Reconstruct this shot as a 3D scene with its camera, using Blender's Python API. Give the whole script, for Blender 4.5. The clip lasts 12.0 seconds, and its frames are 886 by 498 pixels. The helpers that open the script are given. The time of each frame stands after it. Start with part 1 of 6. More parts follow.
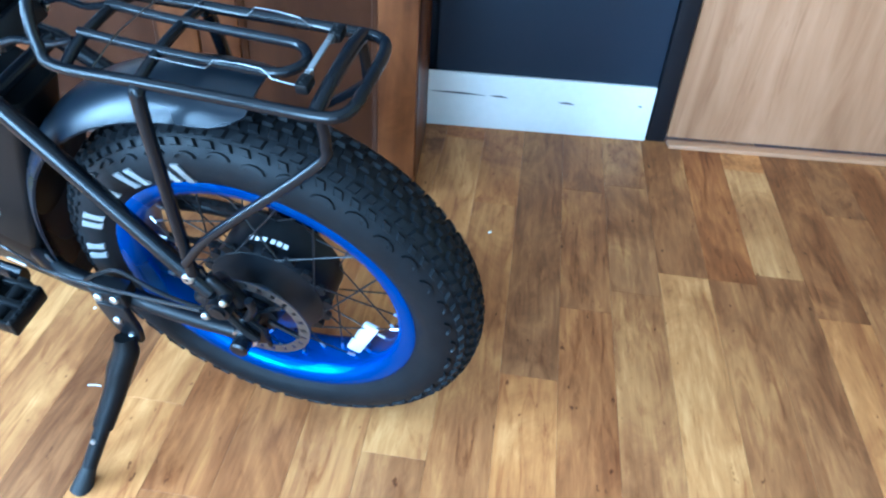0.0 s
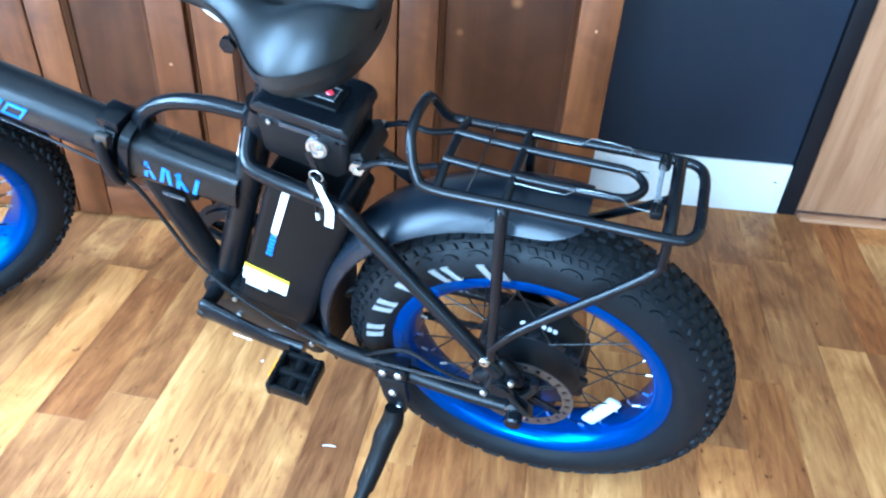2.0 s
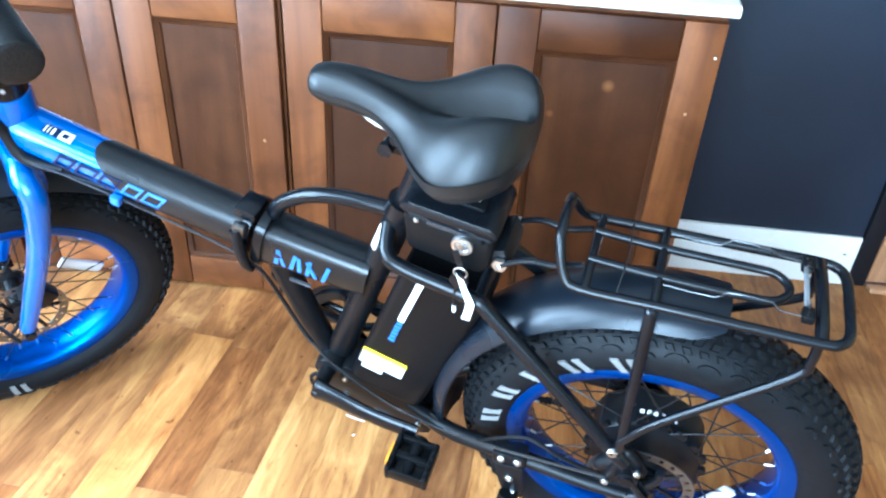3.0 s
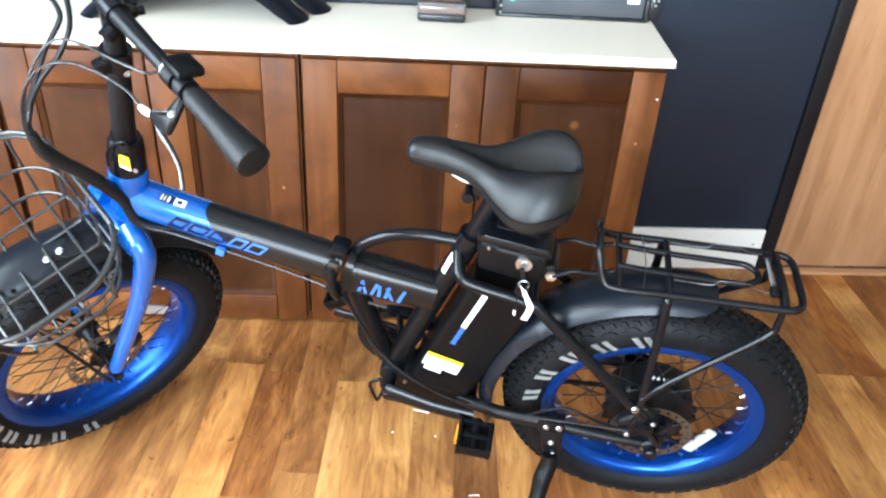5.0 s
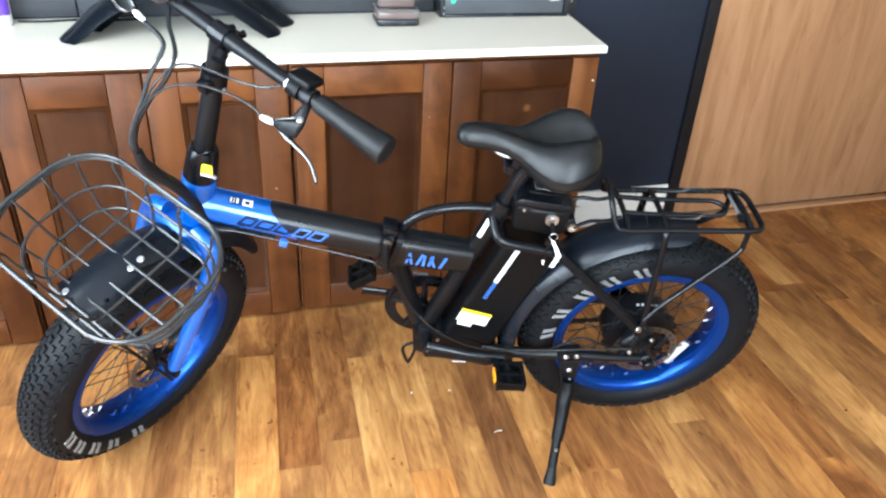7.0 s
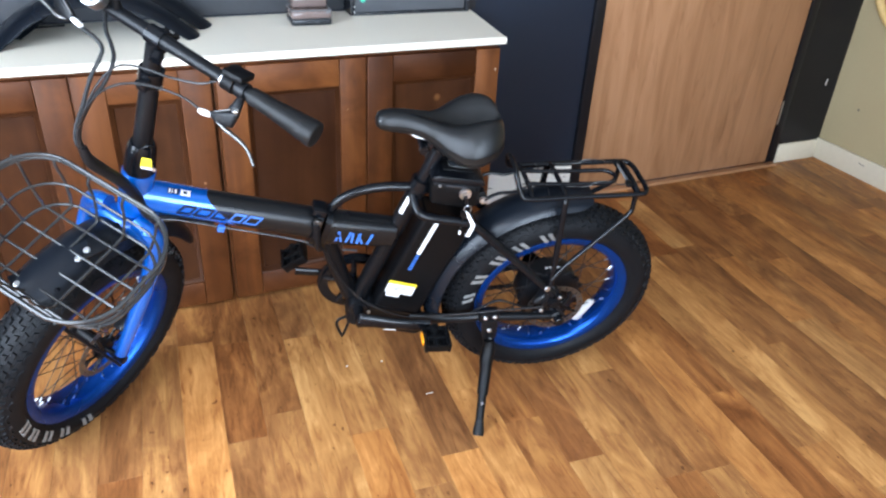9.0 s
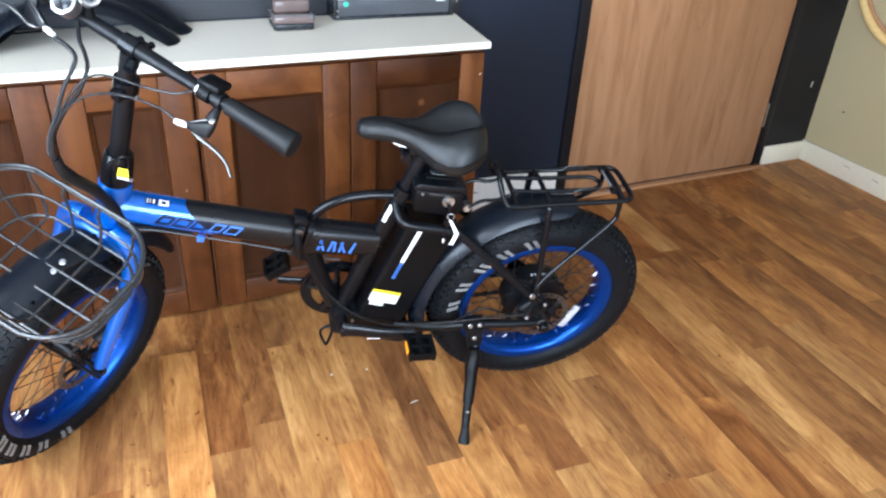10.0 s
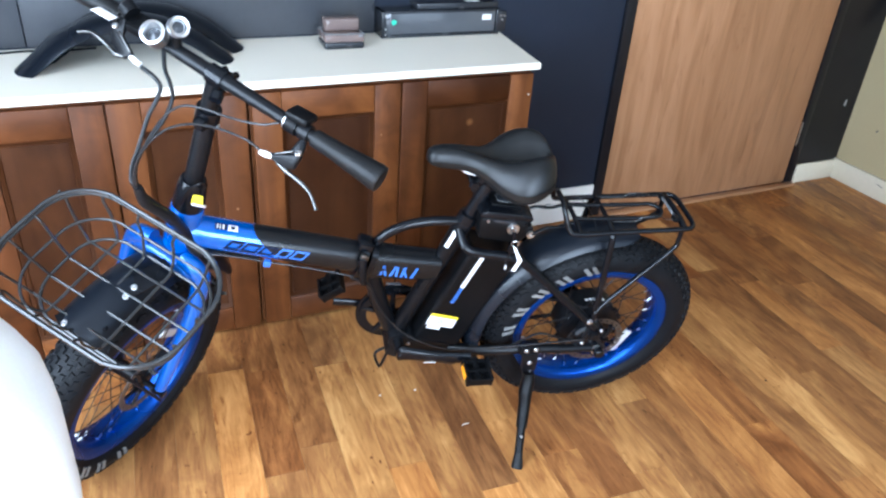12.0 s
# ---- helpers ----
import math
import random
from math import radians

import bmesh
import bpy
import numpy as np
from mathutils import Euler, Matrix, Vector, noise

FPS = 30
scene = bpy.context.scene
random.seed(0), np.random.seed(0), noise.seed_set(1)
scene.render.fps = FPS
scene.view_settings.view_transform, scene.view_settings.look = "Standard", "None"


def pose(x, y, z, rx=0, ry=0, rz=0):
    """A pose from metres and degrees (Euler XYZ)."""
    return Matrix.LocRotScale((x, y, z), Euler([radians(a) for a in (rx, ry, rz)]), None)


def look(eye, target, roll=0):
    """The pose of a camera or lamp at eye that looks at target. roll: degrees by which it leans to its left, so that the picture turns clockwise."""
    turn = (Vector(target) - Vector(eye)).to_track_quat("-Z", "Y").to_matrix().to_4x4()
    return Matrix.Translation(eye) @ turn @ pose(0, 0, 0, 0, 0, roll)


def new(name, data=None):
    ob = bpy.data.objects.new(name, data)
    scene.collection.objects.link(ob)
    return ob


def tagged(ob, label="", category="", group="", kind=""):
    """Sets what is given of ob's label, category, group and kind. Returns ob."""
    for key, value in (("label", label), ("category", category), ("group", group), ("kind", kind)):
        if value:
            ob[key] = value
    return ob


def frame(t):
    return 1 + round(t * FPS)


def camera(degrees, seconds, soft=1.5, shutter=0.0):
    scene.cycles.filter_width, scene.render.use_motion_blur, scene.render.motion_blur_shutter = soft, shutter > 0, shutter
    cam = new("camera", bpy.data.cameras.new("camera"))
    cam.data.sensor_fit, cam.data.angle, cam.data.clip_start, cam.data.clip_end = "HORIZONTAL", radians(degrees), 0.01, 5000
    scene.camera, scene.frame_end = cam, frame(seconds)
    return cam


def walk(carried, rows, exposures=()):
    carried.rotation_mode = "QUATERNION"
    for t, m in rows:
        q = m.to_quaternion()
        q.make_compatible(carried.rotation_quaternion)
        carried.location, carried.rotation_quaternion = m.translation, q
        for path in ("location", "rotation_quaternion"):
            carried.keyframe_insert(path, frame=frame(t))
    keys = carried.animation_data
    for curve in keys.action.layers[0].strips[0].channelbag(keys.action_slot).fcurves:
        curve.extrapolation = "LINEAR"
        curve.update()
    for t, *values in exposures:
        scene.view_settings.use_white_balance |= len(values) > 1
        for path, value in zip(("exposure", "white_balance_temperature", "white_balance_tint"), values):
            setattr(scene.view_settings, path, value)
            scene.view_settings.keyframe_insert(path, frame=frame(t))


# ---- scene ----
cam = camera(61.4, 12.0, soft=2.3)
PATH = [
    (0, (0.011, -1.442, 0.996), (0.073, 0.114, -0.259), 4.0),
    (0.5, (-0.088, -1.462, 1.016), (-0.043, 0.104, -0.227), 3.9),
    (1, (-0.175, -1.492, 1.059), (-0.139, 0.095, -0.157), 3.8),
    (1.5, (-0.249, -1.497, 1.095), (-0.227, 0.112, -0.092), 3.7),
    (2, (-0.341, -1.502, 1.111), (-0.335, 0.114, -0.067), 3.7),
    (2.5, (-0.432, -1.491, 1.146), (-0.452, 0.143, -0.006), 3.6),
    (3, (-0.508, -1.493, 1.169), (-0.543, 0.19, 0.089), 3.4),
    (3.5, (-0.571, -1.521, 1.199), (-0.618, 0.171, 0.134), 3.3),
    (3.7, (-0.597, -1.522, 1.199), (-0.65, 0.168, 0.13), 3.2),
    (5.3, (-0.871, -1.756, 1.348), (-0.527, -0.073, 0.325), 3.8),
    (5.5, (-0.93, -1.751, 1.35), (-0.539, -0.078, 0.326), 3.9),
    (6, (-1.069, -1.795, 1.36), (-0.617, -0.134, 0.343), 3.7),
    (6.5, (-1.147, -1.838, 1.384), (-0.582, -0.21, 0.369), 3.4),
    (7, (-1.216, -1.881, 1.387), (-0.575, -0.283, 0.37), 3.4),
    (7.2, (-1.253, -1.92, 1.401), (-0.588, -0.33, 0.386), 3.6),
    (9, (-1.293, -2.038, 1.428), (-0.459, -0.528, 0.415), 3.4),
    (9.5, (-1.278, -2.028, 1.431), (-0.429, -0.526, 0.42), 3.4),
    (10, (-1.268, -2.023, 1.437), (-0.411, -0.526, 0.426), 3.5),
    (10.5, (-1.256, -2.026, 1.438), (-0.393, -0.532, 0.427), 3.5),
    (11, (-1.263, -2.032, 1.438), (-0.392, -0.541, 0.429), 3.6),
    (11.5, (-1.304, -2.039, 1.444), (-0.43, -0.548, 0.437), 3.7),
    (12, (-1.384, -1.927, 1.475), (-0.528, -0.425, 0.469), 4.2),
]
EXPOSURES = [(0.0, 1.62, 4130, -6), (1.5, 1.64, 4240, -5), (2.5, 1.72, 4480, -4), (3.7, 1.56, 5500, 1), (5.3, 1.13, 6150, 7), (6.5, 1.03, 6150, 6), (9.0, 0.62, 5900, 11), (11.5, 0.70, 5650, 9), (12.0, 0.72, 5550, 9)]
walk(cam, [(t, look(eye, target, roll)) for t, eye, target, roll in PATH], EXPOSURES)

# ---- light ----
world = bpy.data.worlds.new("sky")
world.use_nodes = True
scene.world = world
wn = world.node_tree.nodes
wl = world.node_tree.links
sky = wn.new("ShaderNodeTexSky")
sky.sky_type = "NISHITA"
sky.sun_disc = False
sky.sun_elevation = radians(66)
sky.sun_rotation = radians(265)
wl.new(sky.outputs["Color"], wn["Background"].inputs["Color"])
wn["Background"].inputs["Strength"].default_value = 0.13

sun_data = bpy.data.lights.new("sun", "SUN")
sun_data.energy, sun_data.angle, sun_data.color = 4.6, radians(0.6), (1.0, 0.95, 0.87)
sun = new("sun", sun_data)
sun.matrix_world = look((-5.7, -2.1, 9.9), (-1.3, -1.6, 0.0))


def window_light(name, x, y, z, w, h, aim, watts, color):
    d = bpy.data.lights.new(name, "AREA")
    d.shape, d.size, d.size_y, d.energy, d.color = "RECTANGLE", w, h, watts, color
    ob = new(name, d)
    ob.matrix_world = look((x, y, z), (x + aim[0], y + aim[1], z + aim[2]))
    return ob


# daylight in the opening of the big front window and of the side window
window_light("front_window_daylight", -1.42, -3.44, 1.20, 1.45, 1.75, (0, 1, -0.08), 96.0, (0.82, 0.915, 1.0))
window_light("front_window_daylight", 0.30, -3.44, 1.20, 1.45, 1.75, (0, 1, -0.08), 12.0, (0.82, 0.915, 1.0))
window_light("side_window_daylight", -2.58, -1.75, 1.25, 2.3, 1.6, (1, 0.0, -0.35), 135.0, (0.82, 0.915, 1.0))


# ---- materials ----
def nodes_of(name):
    m = bpy.data.materials.new(name)
    m.use_nodes = True
    nt = m.node_tree
    return m, nt.nodes, nt.links, nt.nodes["Principled BSDF"]


def put(node, **kw):
    for k, v in kw.items():
        node.inputs[k.replace("_", " ")].default_value = v
    return node


def surface(name, color, rough=0.5, metal=0.0, spread=0.12, grain=40.0, blotch=3.0, bump=0.05, rough_spread=0.1, spec=0.5, coat=0.0):
    """A plain surface with fine grain, larger blotches and a little relief."""
    m, n, l, p = nodes_of(name)
    tc = n.new("ShaderNodeTexCoord")
    fine = put(n.new("ShaderNodeTexNoise"), Scale=grain, Detail=4.0, Roughness=0.6)
    big = put(n.new("ShaderNodeTexNoise"), Scale=blotch, Detail=3.0, Roughness=0.55)
    l.new(tc.outputs["Object"], fine.inputs["Vector"])
    l.new(tc.outputs["Object"], big.inputs["Vector"])
    add = n.new("ShaderNodeMath")
    add.operation = "ADD"
    l.new(fine.outputs["Fac"], add.inputs[0])
    l.new(big.outputs["Fac"], add.inputs[1])
    rng = put(n.new("ShaderNodeMapRange"), From_Min=0.6, From_Max=1.4, To_Min=1.0 - spread, To_Max=1.0 + spread)
    l.new(add.outputs[0], rng.inputs["Value"])
    mul = n.new("ShaderNodeVectorMath")
    mul.operation = "SCALE"
    mul.inputs[0].default_value = color
    l.new(rng.outputs["Result"], mul.inputs["Scale"])
    l.new(mul.outputs["Vector"], p.inputs["Base Color"])
    rr = put(n.new("ShaderNodeMapRange"), From_Min=0.3, From_Max=0.7, To_Min=max(0.02, rough - rough_spread), To_Max=min(1.0, rough + rough_spread))
    l.new(big.outputs["Fac"], rr.inputs["Value"])
    l.new(rr.outputs["Result"], p.inputs["Roughness"])
    put(p, Metallic=metal, Specular_IOR_Level=spec, Coat_Weight=coat, Coat_Roughness=0.15)
    if bump:
        b = put(n.new("ShaderNodeBump"), Strength=bump, Distance=0.002)
        l.new(fine.outputs["Fac"], b.inputs["Height"])
        l.new(b.outputs["Normal"], p.inputs["Normal"])
    return m


def wood(name, tones, scale, rough, streak=0.5, knots=0.0, per_piece=True, bump=0.06, coat=0.0, spec=0.5, axis=1, lift_by=0.13, worn=(), mottle=0.0):
    """Wood with the grain along one local axis: tones from dark to light, drawn out fibres, darker streaks and knots.
    worn: places (x, z, radius) where the stain is rubbed down to the pale wood."""
    m, n, l, p = nodes_of(name)
    tc = n.new("ShaderNodeTexCoord")
    info = n.new("ShaderNodeObjectInfo")
    off = n.new("ShaderNodeVectorMath")
    off.operation = "SCALE"
    off.inputs[0].default_value = (37.0, 91.0, 13.0)
    if per_piece:
        l.new(info.outputs["Random"], off.inputs["Scale"])
    else:
        off.inputs["Scale"].default_value = 0.37
    at = n.new("ShaderNodeVectorMath")
    l.new(tc.outputs["Object"], at.inputs[0])
    l.new(off.outputs["Vector"], at.inputs[1])

    def stretched(sx, sy, sz, **kw):
        mp = n.new("ShaderNodeMapping")
        mp.inputs["Scale"].default_value = {0: (sy, sx, sz), 1: (sx, sy, sz), 2: (sx, sz, sy)}[axis]
        l.new(at.outputs["Vector"], mp.inputs["Vector"])
        t = put(n.new("ShaderNodeTexNoise"), **kw)
        l.new(mp.outputs["Vector"], t.inputs["Vector"])
        return t

    fibre = stretched(95 * scale, 3.0 * scale, 40 * scale, Scale=1.0, Detail=5.0, Roughness=0.65)
    flow = stretched(17 * scale, 2.1 * scale, 9 * scale, Scale=1.0, Detail=4.0, Roughness=0.6, Distortion=1.6)
    dark = stretched(24 * scale, 3.2 * scale, 11 * scale, Scale=1.0, Detail=4.0, Roughness=0.65, Distortion=2.6)
    spot = stretched(11 * scale, 6 * scale, 9 * scale, Scale=1.0, Detail=3.0, Roughness=0.5)
    mix = n.new("ShaderNodeMath")
    mix.operation = "MULTIPLY_ADD"
    l.new(flow.outputs["Fac"], mix.inputs[0])
    mix.inputs[1].default_value = 0.75
    half = n.new("ShaderNodeMath")
    half.operation = "MULTIPLY_ADD"
    l.new(fibre.outputs["Fac"], half.inputs[0])
    half.inputs[1].default_value = 0.25
    half.inputs[2].default_value = 0.0
    l.new(half.outputs[0], mix.inputs[2])
    if per_piece:
        lift = put(n.new("ShaderNodeMapRange"), To_Min=-lift_by, To_Max=lift_by)
        l.new(info.outputs["Random"], lift.inputs["Value"])
        tot = n.new("ShaderNodeMath")
        l.new(mix.outputs[0], tot.inputs[0])
        l.new(lift.outputs["Result"], tot.inputs[1])
    else:
        tot = mix
    ramp = n.new("ShaderNodeValToRGB")
    el = ramp.color_ramp.elements
    el[0].position, el[1].position = 0.30, 0.72
    el[0].color, el[1].color = (*tones[0], 1), (*tones[-1], 1)
    for i, c in enumerate(tones[1:-1]):
        e = el.new(0.30 + 0.42 * (i + 1) / (len(tones) - 1))
        e.color = (*c, 1)
    l.new(tot.outputs[0], ramp.inputs["Fac"])
    sm = put(n.new("ShaderNodeMapRange"), From_Min=0.56, From_Max=0.74, To_Min=0.0, To_Max=streak)
    l.new(dark.outputs["Fac"], sm.inputs["Value"])
    mc = n.new("ShaderNodeMixRGB")
    mc.blend_type = "MULTIPLY"
    mc.inputs["Color2"].default_value = (0.42, 0.30, 0.24, 1)
    l.new(sm.outputs["Result"], mc.inputs["Fac"])
    l.new(ramp.outputs["Color"], mc.inputs["Color1"])
    last = mc
    if knots:
        km = put(n.new("ShaderNodeMapRange"), From_Min=0.72, From_Max=0.80, To_Min=0.0, To_Max=knots)
        l.new(spot.outputs["Fac"], km.inputs["Value"])
        kc = n.new("ShaderNodeMixRGB")
        kc.blend_type = "MULTIPLY"
        kc.inputs["Color2"].default_value = (0.22, 0.14, 0.10, 1)
        l.new(km.outputs["Result"], kc.inputs["Fac"])
        l.new(mc.outputs["Color"], kc.inputs["Color1"])
        last = kc
    if mottle:
        cloud = put(n.new("ShaderNodeTexNoise"), Scale=6.5, Detail=4.0, Roughness=0.6, Distortion=0.6)
        l.new(at.outputs["Vector"], cloud.inputs["Vector"])
        mm = put(n.new("ShaderNodeMapRange"), From_Min=0.42, From_Max=0.66, To_Min=0.0, To_Max=mottle)
        l.new(cloud.outputs["Fac"], mm.inputs["Value"])
        mt = n.new("ShaderNodeMixRGB")
        mt.blend_type = "MULTIPLY"
        mt.inputs["Color2"].default_value = (0.36, 0.30, 0.30, 1)
        l.new(mm.outputs["Result"], mt.inputs["Fac"])
        l.new(last.outputs["Color"], mt.inputs["Color1"])
        last = mt
    for wx, wz, wr in worn:
        dist = n.new("ShaderNodeVectorMath")
        dist.operation = "DISTANCE"
        dist.inputs[1].default_value = (wx, 0.0, wz)
        l.new(tc.outputs["Object"], dist.inputs[0])
        rag = n.new("ShaderNodeMath")
        rag.operation = "MULTIPLY_ADD"
        rag.inputs[1].default_value = -wr * 1.6
        l.new(spot.outputs["Fac"], rag.inputs[0])
        l.new(dist.outputs["Value"], rag.inputs[2])
        fade = put(n.new("ShaderNodeMapRange"), From_Min=-wr * 0.9, From_Max=wr * 0.6, To_Min=0.55, To_Max=0.0)
        l.new(rag.outputs[0], fade.inputs["Value"])
        rub = n.new("ShaderNodeMixRGB")
        rub.inputs["Color2"].default_value = (0.36, 0.155, 0.048, 1)
        l.new(fade.outputs["Result"], rub.inputs["Fac"])
        l.new(last.outputs["Color"], rub.inputs["Color1"])
        last = rub
    l.new(last.outputs["Color"], p.inputs["Base Color"])
    rr = put(n.new("ShaderNodeMapRange"), From_Min=0.3, From_Max=0.7, To_Min=rough - 0.07, To_Max=rough + 0.09)
    l.new(flow.outputs["Fac"], rr.inputs["Value"])
    l.new(rr.outputs["Result"], p.inputs["Roughness"])
    b = put(n.new("ShaderNodeBump"), Strength=bump, Distance=0.001)
    l.new(fibre.outputs["Fac"], b.inputs["Height"])
    l.new(b.outputs["Normal"], p.inputs["Normal"])
    put(p, Coat_Weight=coat, Coat_Roughness=0.2, Specular_IOR_Level=spec)
    return m


def plank_wood(name, islands=False):
    """Wood-look laminate: every plank has a tone of its own, soft long clouds, a pale or dark vein, small knots."""
    m, n, l, p = nodes_of(name)
    tc = n.new("ShaderNodeTexCoord")
    if islands:
        rnd = n.new("ShaderNodeNewGeometry").outputs["Random Per Island"]
        tone = rnd
    else:
        info = n.new("ShaderNodeObjectInfo")
        rnd, tone = info.outputs["Random"], info.outputs["Color"]
    off = n.new("ShaderNodeVectorMath")
    off.operation = "SCALE"
    off.inputs[0].default_value = (371.0, 913.0, 133.0)
    l.new(rnd, off.inputs["Scale"])
    at = n.new("ShaderNodeVectorMath")
    l.new(tc.outputs["Object"], at.inputs[0])
    l.new(off.outputs["Vector"], at.inputs[1])

    def noise(sx, sy, **kw):
        mp = n.new("ShaderNodeMapping")
        mp.inputs["Scale"].default_value = (sx, sy, 5.0)
        l.new(at.outputs["Vector"], mp.inputs["Vector"])
        t = put(n.new("ShaderNodeTexNoise"), Scale=1.0, **kw)
        l.new(mp.outputs["Vector"], t.inputs["Vector"])
        return t.outputs["Fac"]

    def ranged(v, a, b, c, d):
        r = put(n.new("ShaderNodeMapRange"), From_Min=a, From_Max=b, To_Min=c, To_Max=d)
        l.new(v, r.inputs["Value"])
        return r.outputs["Result"]

    def plus(*vs):
        out = vs[0]
        for v in vs[1:]:
            s = n.new("ShaderNodeMath")
            l.new(out, s.inputs[0])
            l.new(v, s.inputs[1])
            out = s.outputs[0]
        return out

    def times(color, fac, tint):
        mx = n.new("ShaderNodeMixRGB")
        mx.blend_type = "MULTIPLY"
        mx.inputs["Color2"].default_value = (*tint, 1)
        l.new(fac, mx.inputs["Fac"])
        l.new(color, mx.inputs["Color1"])
        return mx.outputs["Color"]

    cloud = noise(10.0, 3.2, Detail=6.0, Roughness=0.62, Distortion=1.1)
    vein = noise(34.0, 3.8, Detail=5.0, Roughness=0.62, Distortion=1.8)
    fibre = noise(190.0, 6.0, Detail=3.0, Roughness=0.6)
    smear = noise(28.0, 4.4, Detail=5.0, Roughness=0.58, Distortion=2.0)
    speck = noise(70.0, 34.0, Detail=2.0, Roughness=0.5)
    level = plus(ranged(cloud, 0.25, 0.75, -0.28, 0.28), ranged(vein, 0.25, 0.75, -0.13, 0.13), ranged(fibre, 0.3, 0.7, -0.035, 0.035), ranged(tone, 0.0, 1.0, 0.27, 0.77))
    ramp = n.new("ShaderNodeValToRGB")
    el = ramp.color_ramp.elements
    tones = ((0.12, FLOOR_TONES[0]), (0.36, FLOOR_TONES[1]), (0.54, FLOOR_TONES[2]), (0.72, FLOOR_TONES[3]), (0.92, FLOOR_TONES[4]))
    el[0].position, el[0].color = tones[0][0], (*tones[0][1], 1)
    el[1].position, el[1].color = tones[-1][0], (*tones[-1][1], 1)
    for pos, c in tones[1:-1]:
        el.new(pos).color = (*c, 1)
    l.new(level, ramp.inputs["Fac"])
    # a second chance value turns some planks redder, some greyer
    wrap = n.new("ShaderNodeMath")
    wrap.operation = "MULTIPLY"
    wrap.inputs[1].default_value = 17.31
    l.new(rnd, wrap.inputs[0])
    fr = n.new("ShaderNodeMath")
    fr.operation = "FRACT"
    l.new(wrap.outputs[0], fr.inputs[0])
    col = times(ramp.outputs["Color"], ranged(fr.outputs[0], 0.55, 1.0, 0.0, 1.0), (1.0, 0.86, 0.74))
    col = times(col, ranged(fr.outputs[0], 0.40, 0.0, 0.0, 0.8), (0.90, 0.95, 1.05))
    col = times(col, ranged(smear, 0.54, 0.71, 0.0, 0.74), (0.50, 0.36, 0.28))
    col = times(col, ranged(speck, 0.70, 0.76, 0.0, 0.85), (0.30, 0.20, 0.14))
    l.new(col, p.inputs["Base Color"])
    l.new(ranged(cloud, 0.3, 0.7, 0.36, 0.50), p.inputs["Roughness"])
    b = put(n.new("ShaderNodeBump"), Strength=0.05, Distance=0.001)
    l.new(fibre, b.inputs["Height"])
    l.new(b.outputs["Normal"], p.inputs["Normal"])
    put(p, Specular_IOR_Level=0.20)
    return m


FLOOR_TONES = ((0.092, 0.0325, 0.0106), (0.182, 0.0732, 0.0233), (0.270, 0.1193, 0.0376), (0.389, 0.1882, 0.0581), (0.538, 0.2934, 0.1016))
M_FLOOR = plank_wood("plank_laminate")
M_FLOOR_REST = plank_wood("plank_laminate_outer", True)
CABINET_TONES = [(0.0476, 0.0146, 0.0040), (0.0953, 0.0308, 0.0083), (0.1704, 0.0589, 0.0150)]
# the recessed door panels take darker tones than the stiles and rails
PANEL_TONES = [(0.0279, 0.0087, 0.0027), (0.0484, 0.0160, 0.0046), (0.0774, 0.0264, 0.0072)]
M_CAB = wood("stained_maple", CABINET_TONES, 0.30, 0.44, 0.16, 0.0, True, 0.03, 0.0, 0.18, axis=2, lift_by=0.09, mottle=0.65)
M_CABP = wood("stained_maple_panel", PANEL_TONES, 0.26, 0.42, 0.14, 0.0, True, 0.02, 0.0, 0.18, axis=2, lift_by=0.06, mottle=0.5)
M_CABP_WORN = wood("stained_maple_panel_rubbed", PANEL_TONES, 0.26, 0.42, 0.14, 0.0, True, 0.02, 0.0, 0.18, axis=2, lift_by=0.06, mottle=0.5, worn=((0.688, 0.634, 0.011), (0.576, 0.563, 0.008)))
M_CABH = wood("stained_maple_across", CABINET_TONES, 0.30, 0.44, 0.16, 0.0, True, 0.03, 0.0, 0.18, axis=0, lift_by=0.09, mottle=0.65)
OAK_TONES = [(0.2250, 0.1080, 0.0480), (0.3150, 0.1590, 0.0750), (0.3920, 0.2080, 0.1040)]
M_DOOR = wood("light_oak_veneer", OAK_TONES, 0.5, 0.46, 0.45, 0.4, True, 0.04, spec=0.25, axis=2)
M_SILL = wood("light_oak_strip", OAK_TONES, 0.75, 0.40, 0.35, 0.3, True, 0.04, axis=0)
M_NAVY = surface("navy_wall_paint", (0.0060, 0.0104, 0.0215), 0.52, spec=0.35, spread=0.15, grain=120, bump=0.08)
M_JAMB = surface("black_gloss_paint", (0.006, 0.006, 0.008), 0.42, spec=0.3, spread=0.2, grain=60)
M_WHITE = surface("white_trim_paint", (0.72, 0.71, 0.68), 0.45, spread=0.05, grain=50, bump=0.04)
M_CREAM = surface("cream_trim_paint", (0.62, 0.56, 0.43), 0.5, spread=0.06, grain=50, bump=0.04)
M_BEIGE = surface("beige_wall_paint", (0.36, 0.29, 0.160), 0.7, spread=0.06, grain=150, bump=0.12)
M_PLAIN = surface("plain_wall_paint", (0.20, 0.185, 0.165), 0.7, spread=0.05, grain=150, bump=0.1)
M_CEIL = surface("ceiling_paint", (0.52, 0.52, 0.51), 0.8, spread=0.04, grain=90, bump=0.1)
M_STONE = surface("white_quartz", (0.90, 0.845, 0.715), 0.38, spread=0.006, grain=260, blotch=12, bump=0.0, rough_spread=0.0, spec=0.35)
# faint blue in the frame, mudguard and tyre blacks stands in for reflected sky
M_BLACK = surface("matt_black_paint", (0.0034, 0.0038, 0.0048), 0.34, spread=0.2, grain=200, bump=0.03, spec=0.20)
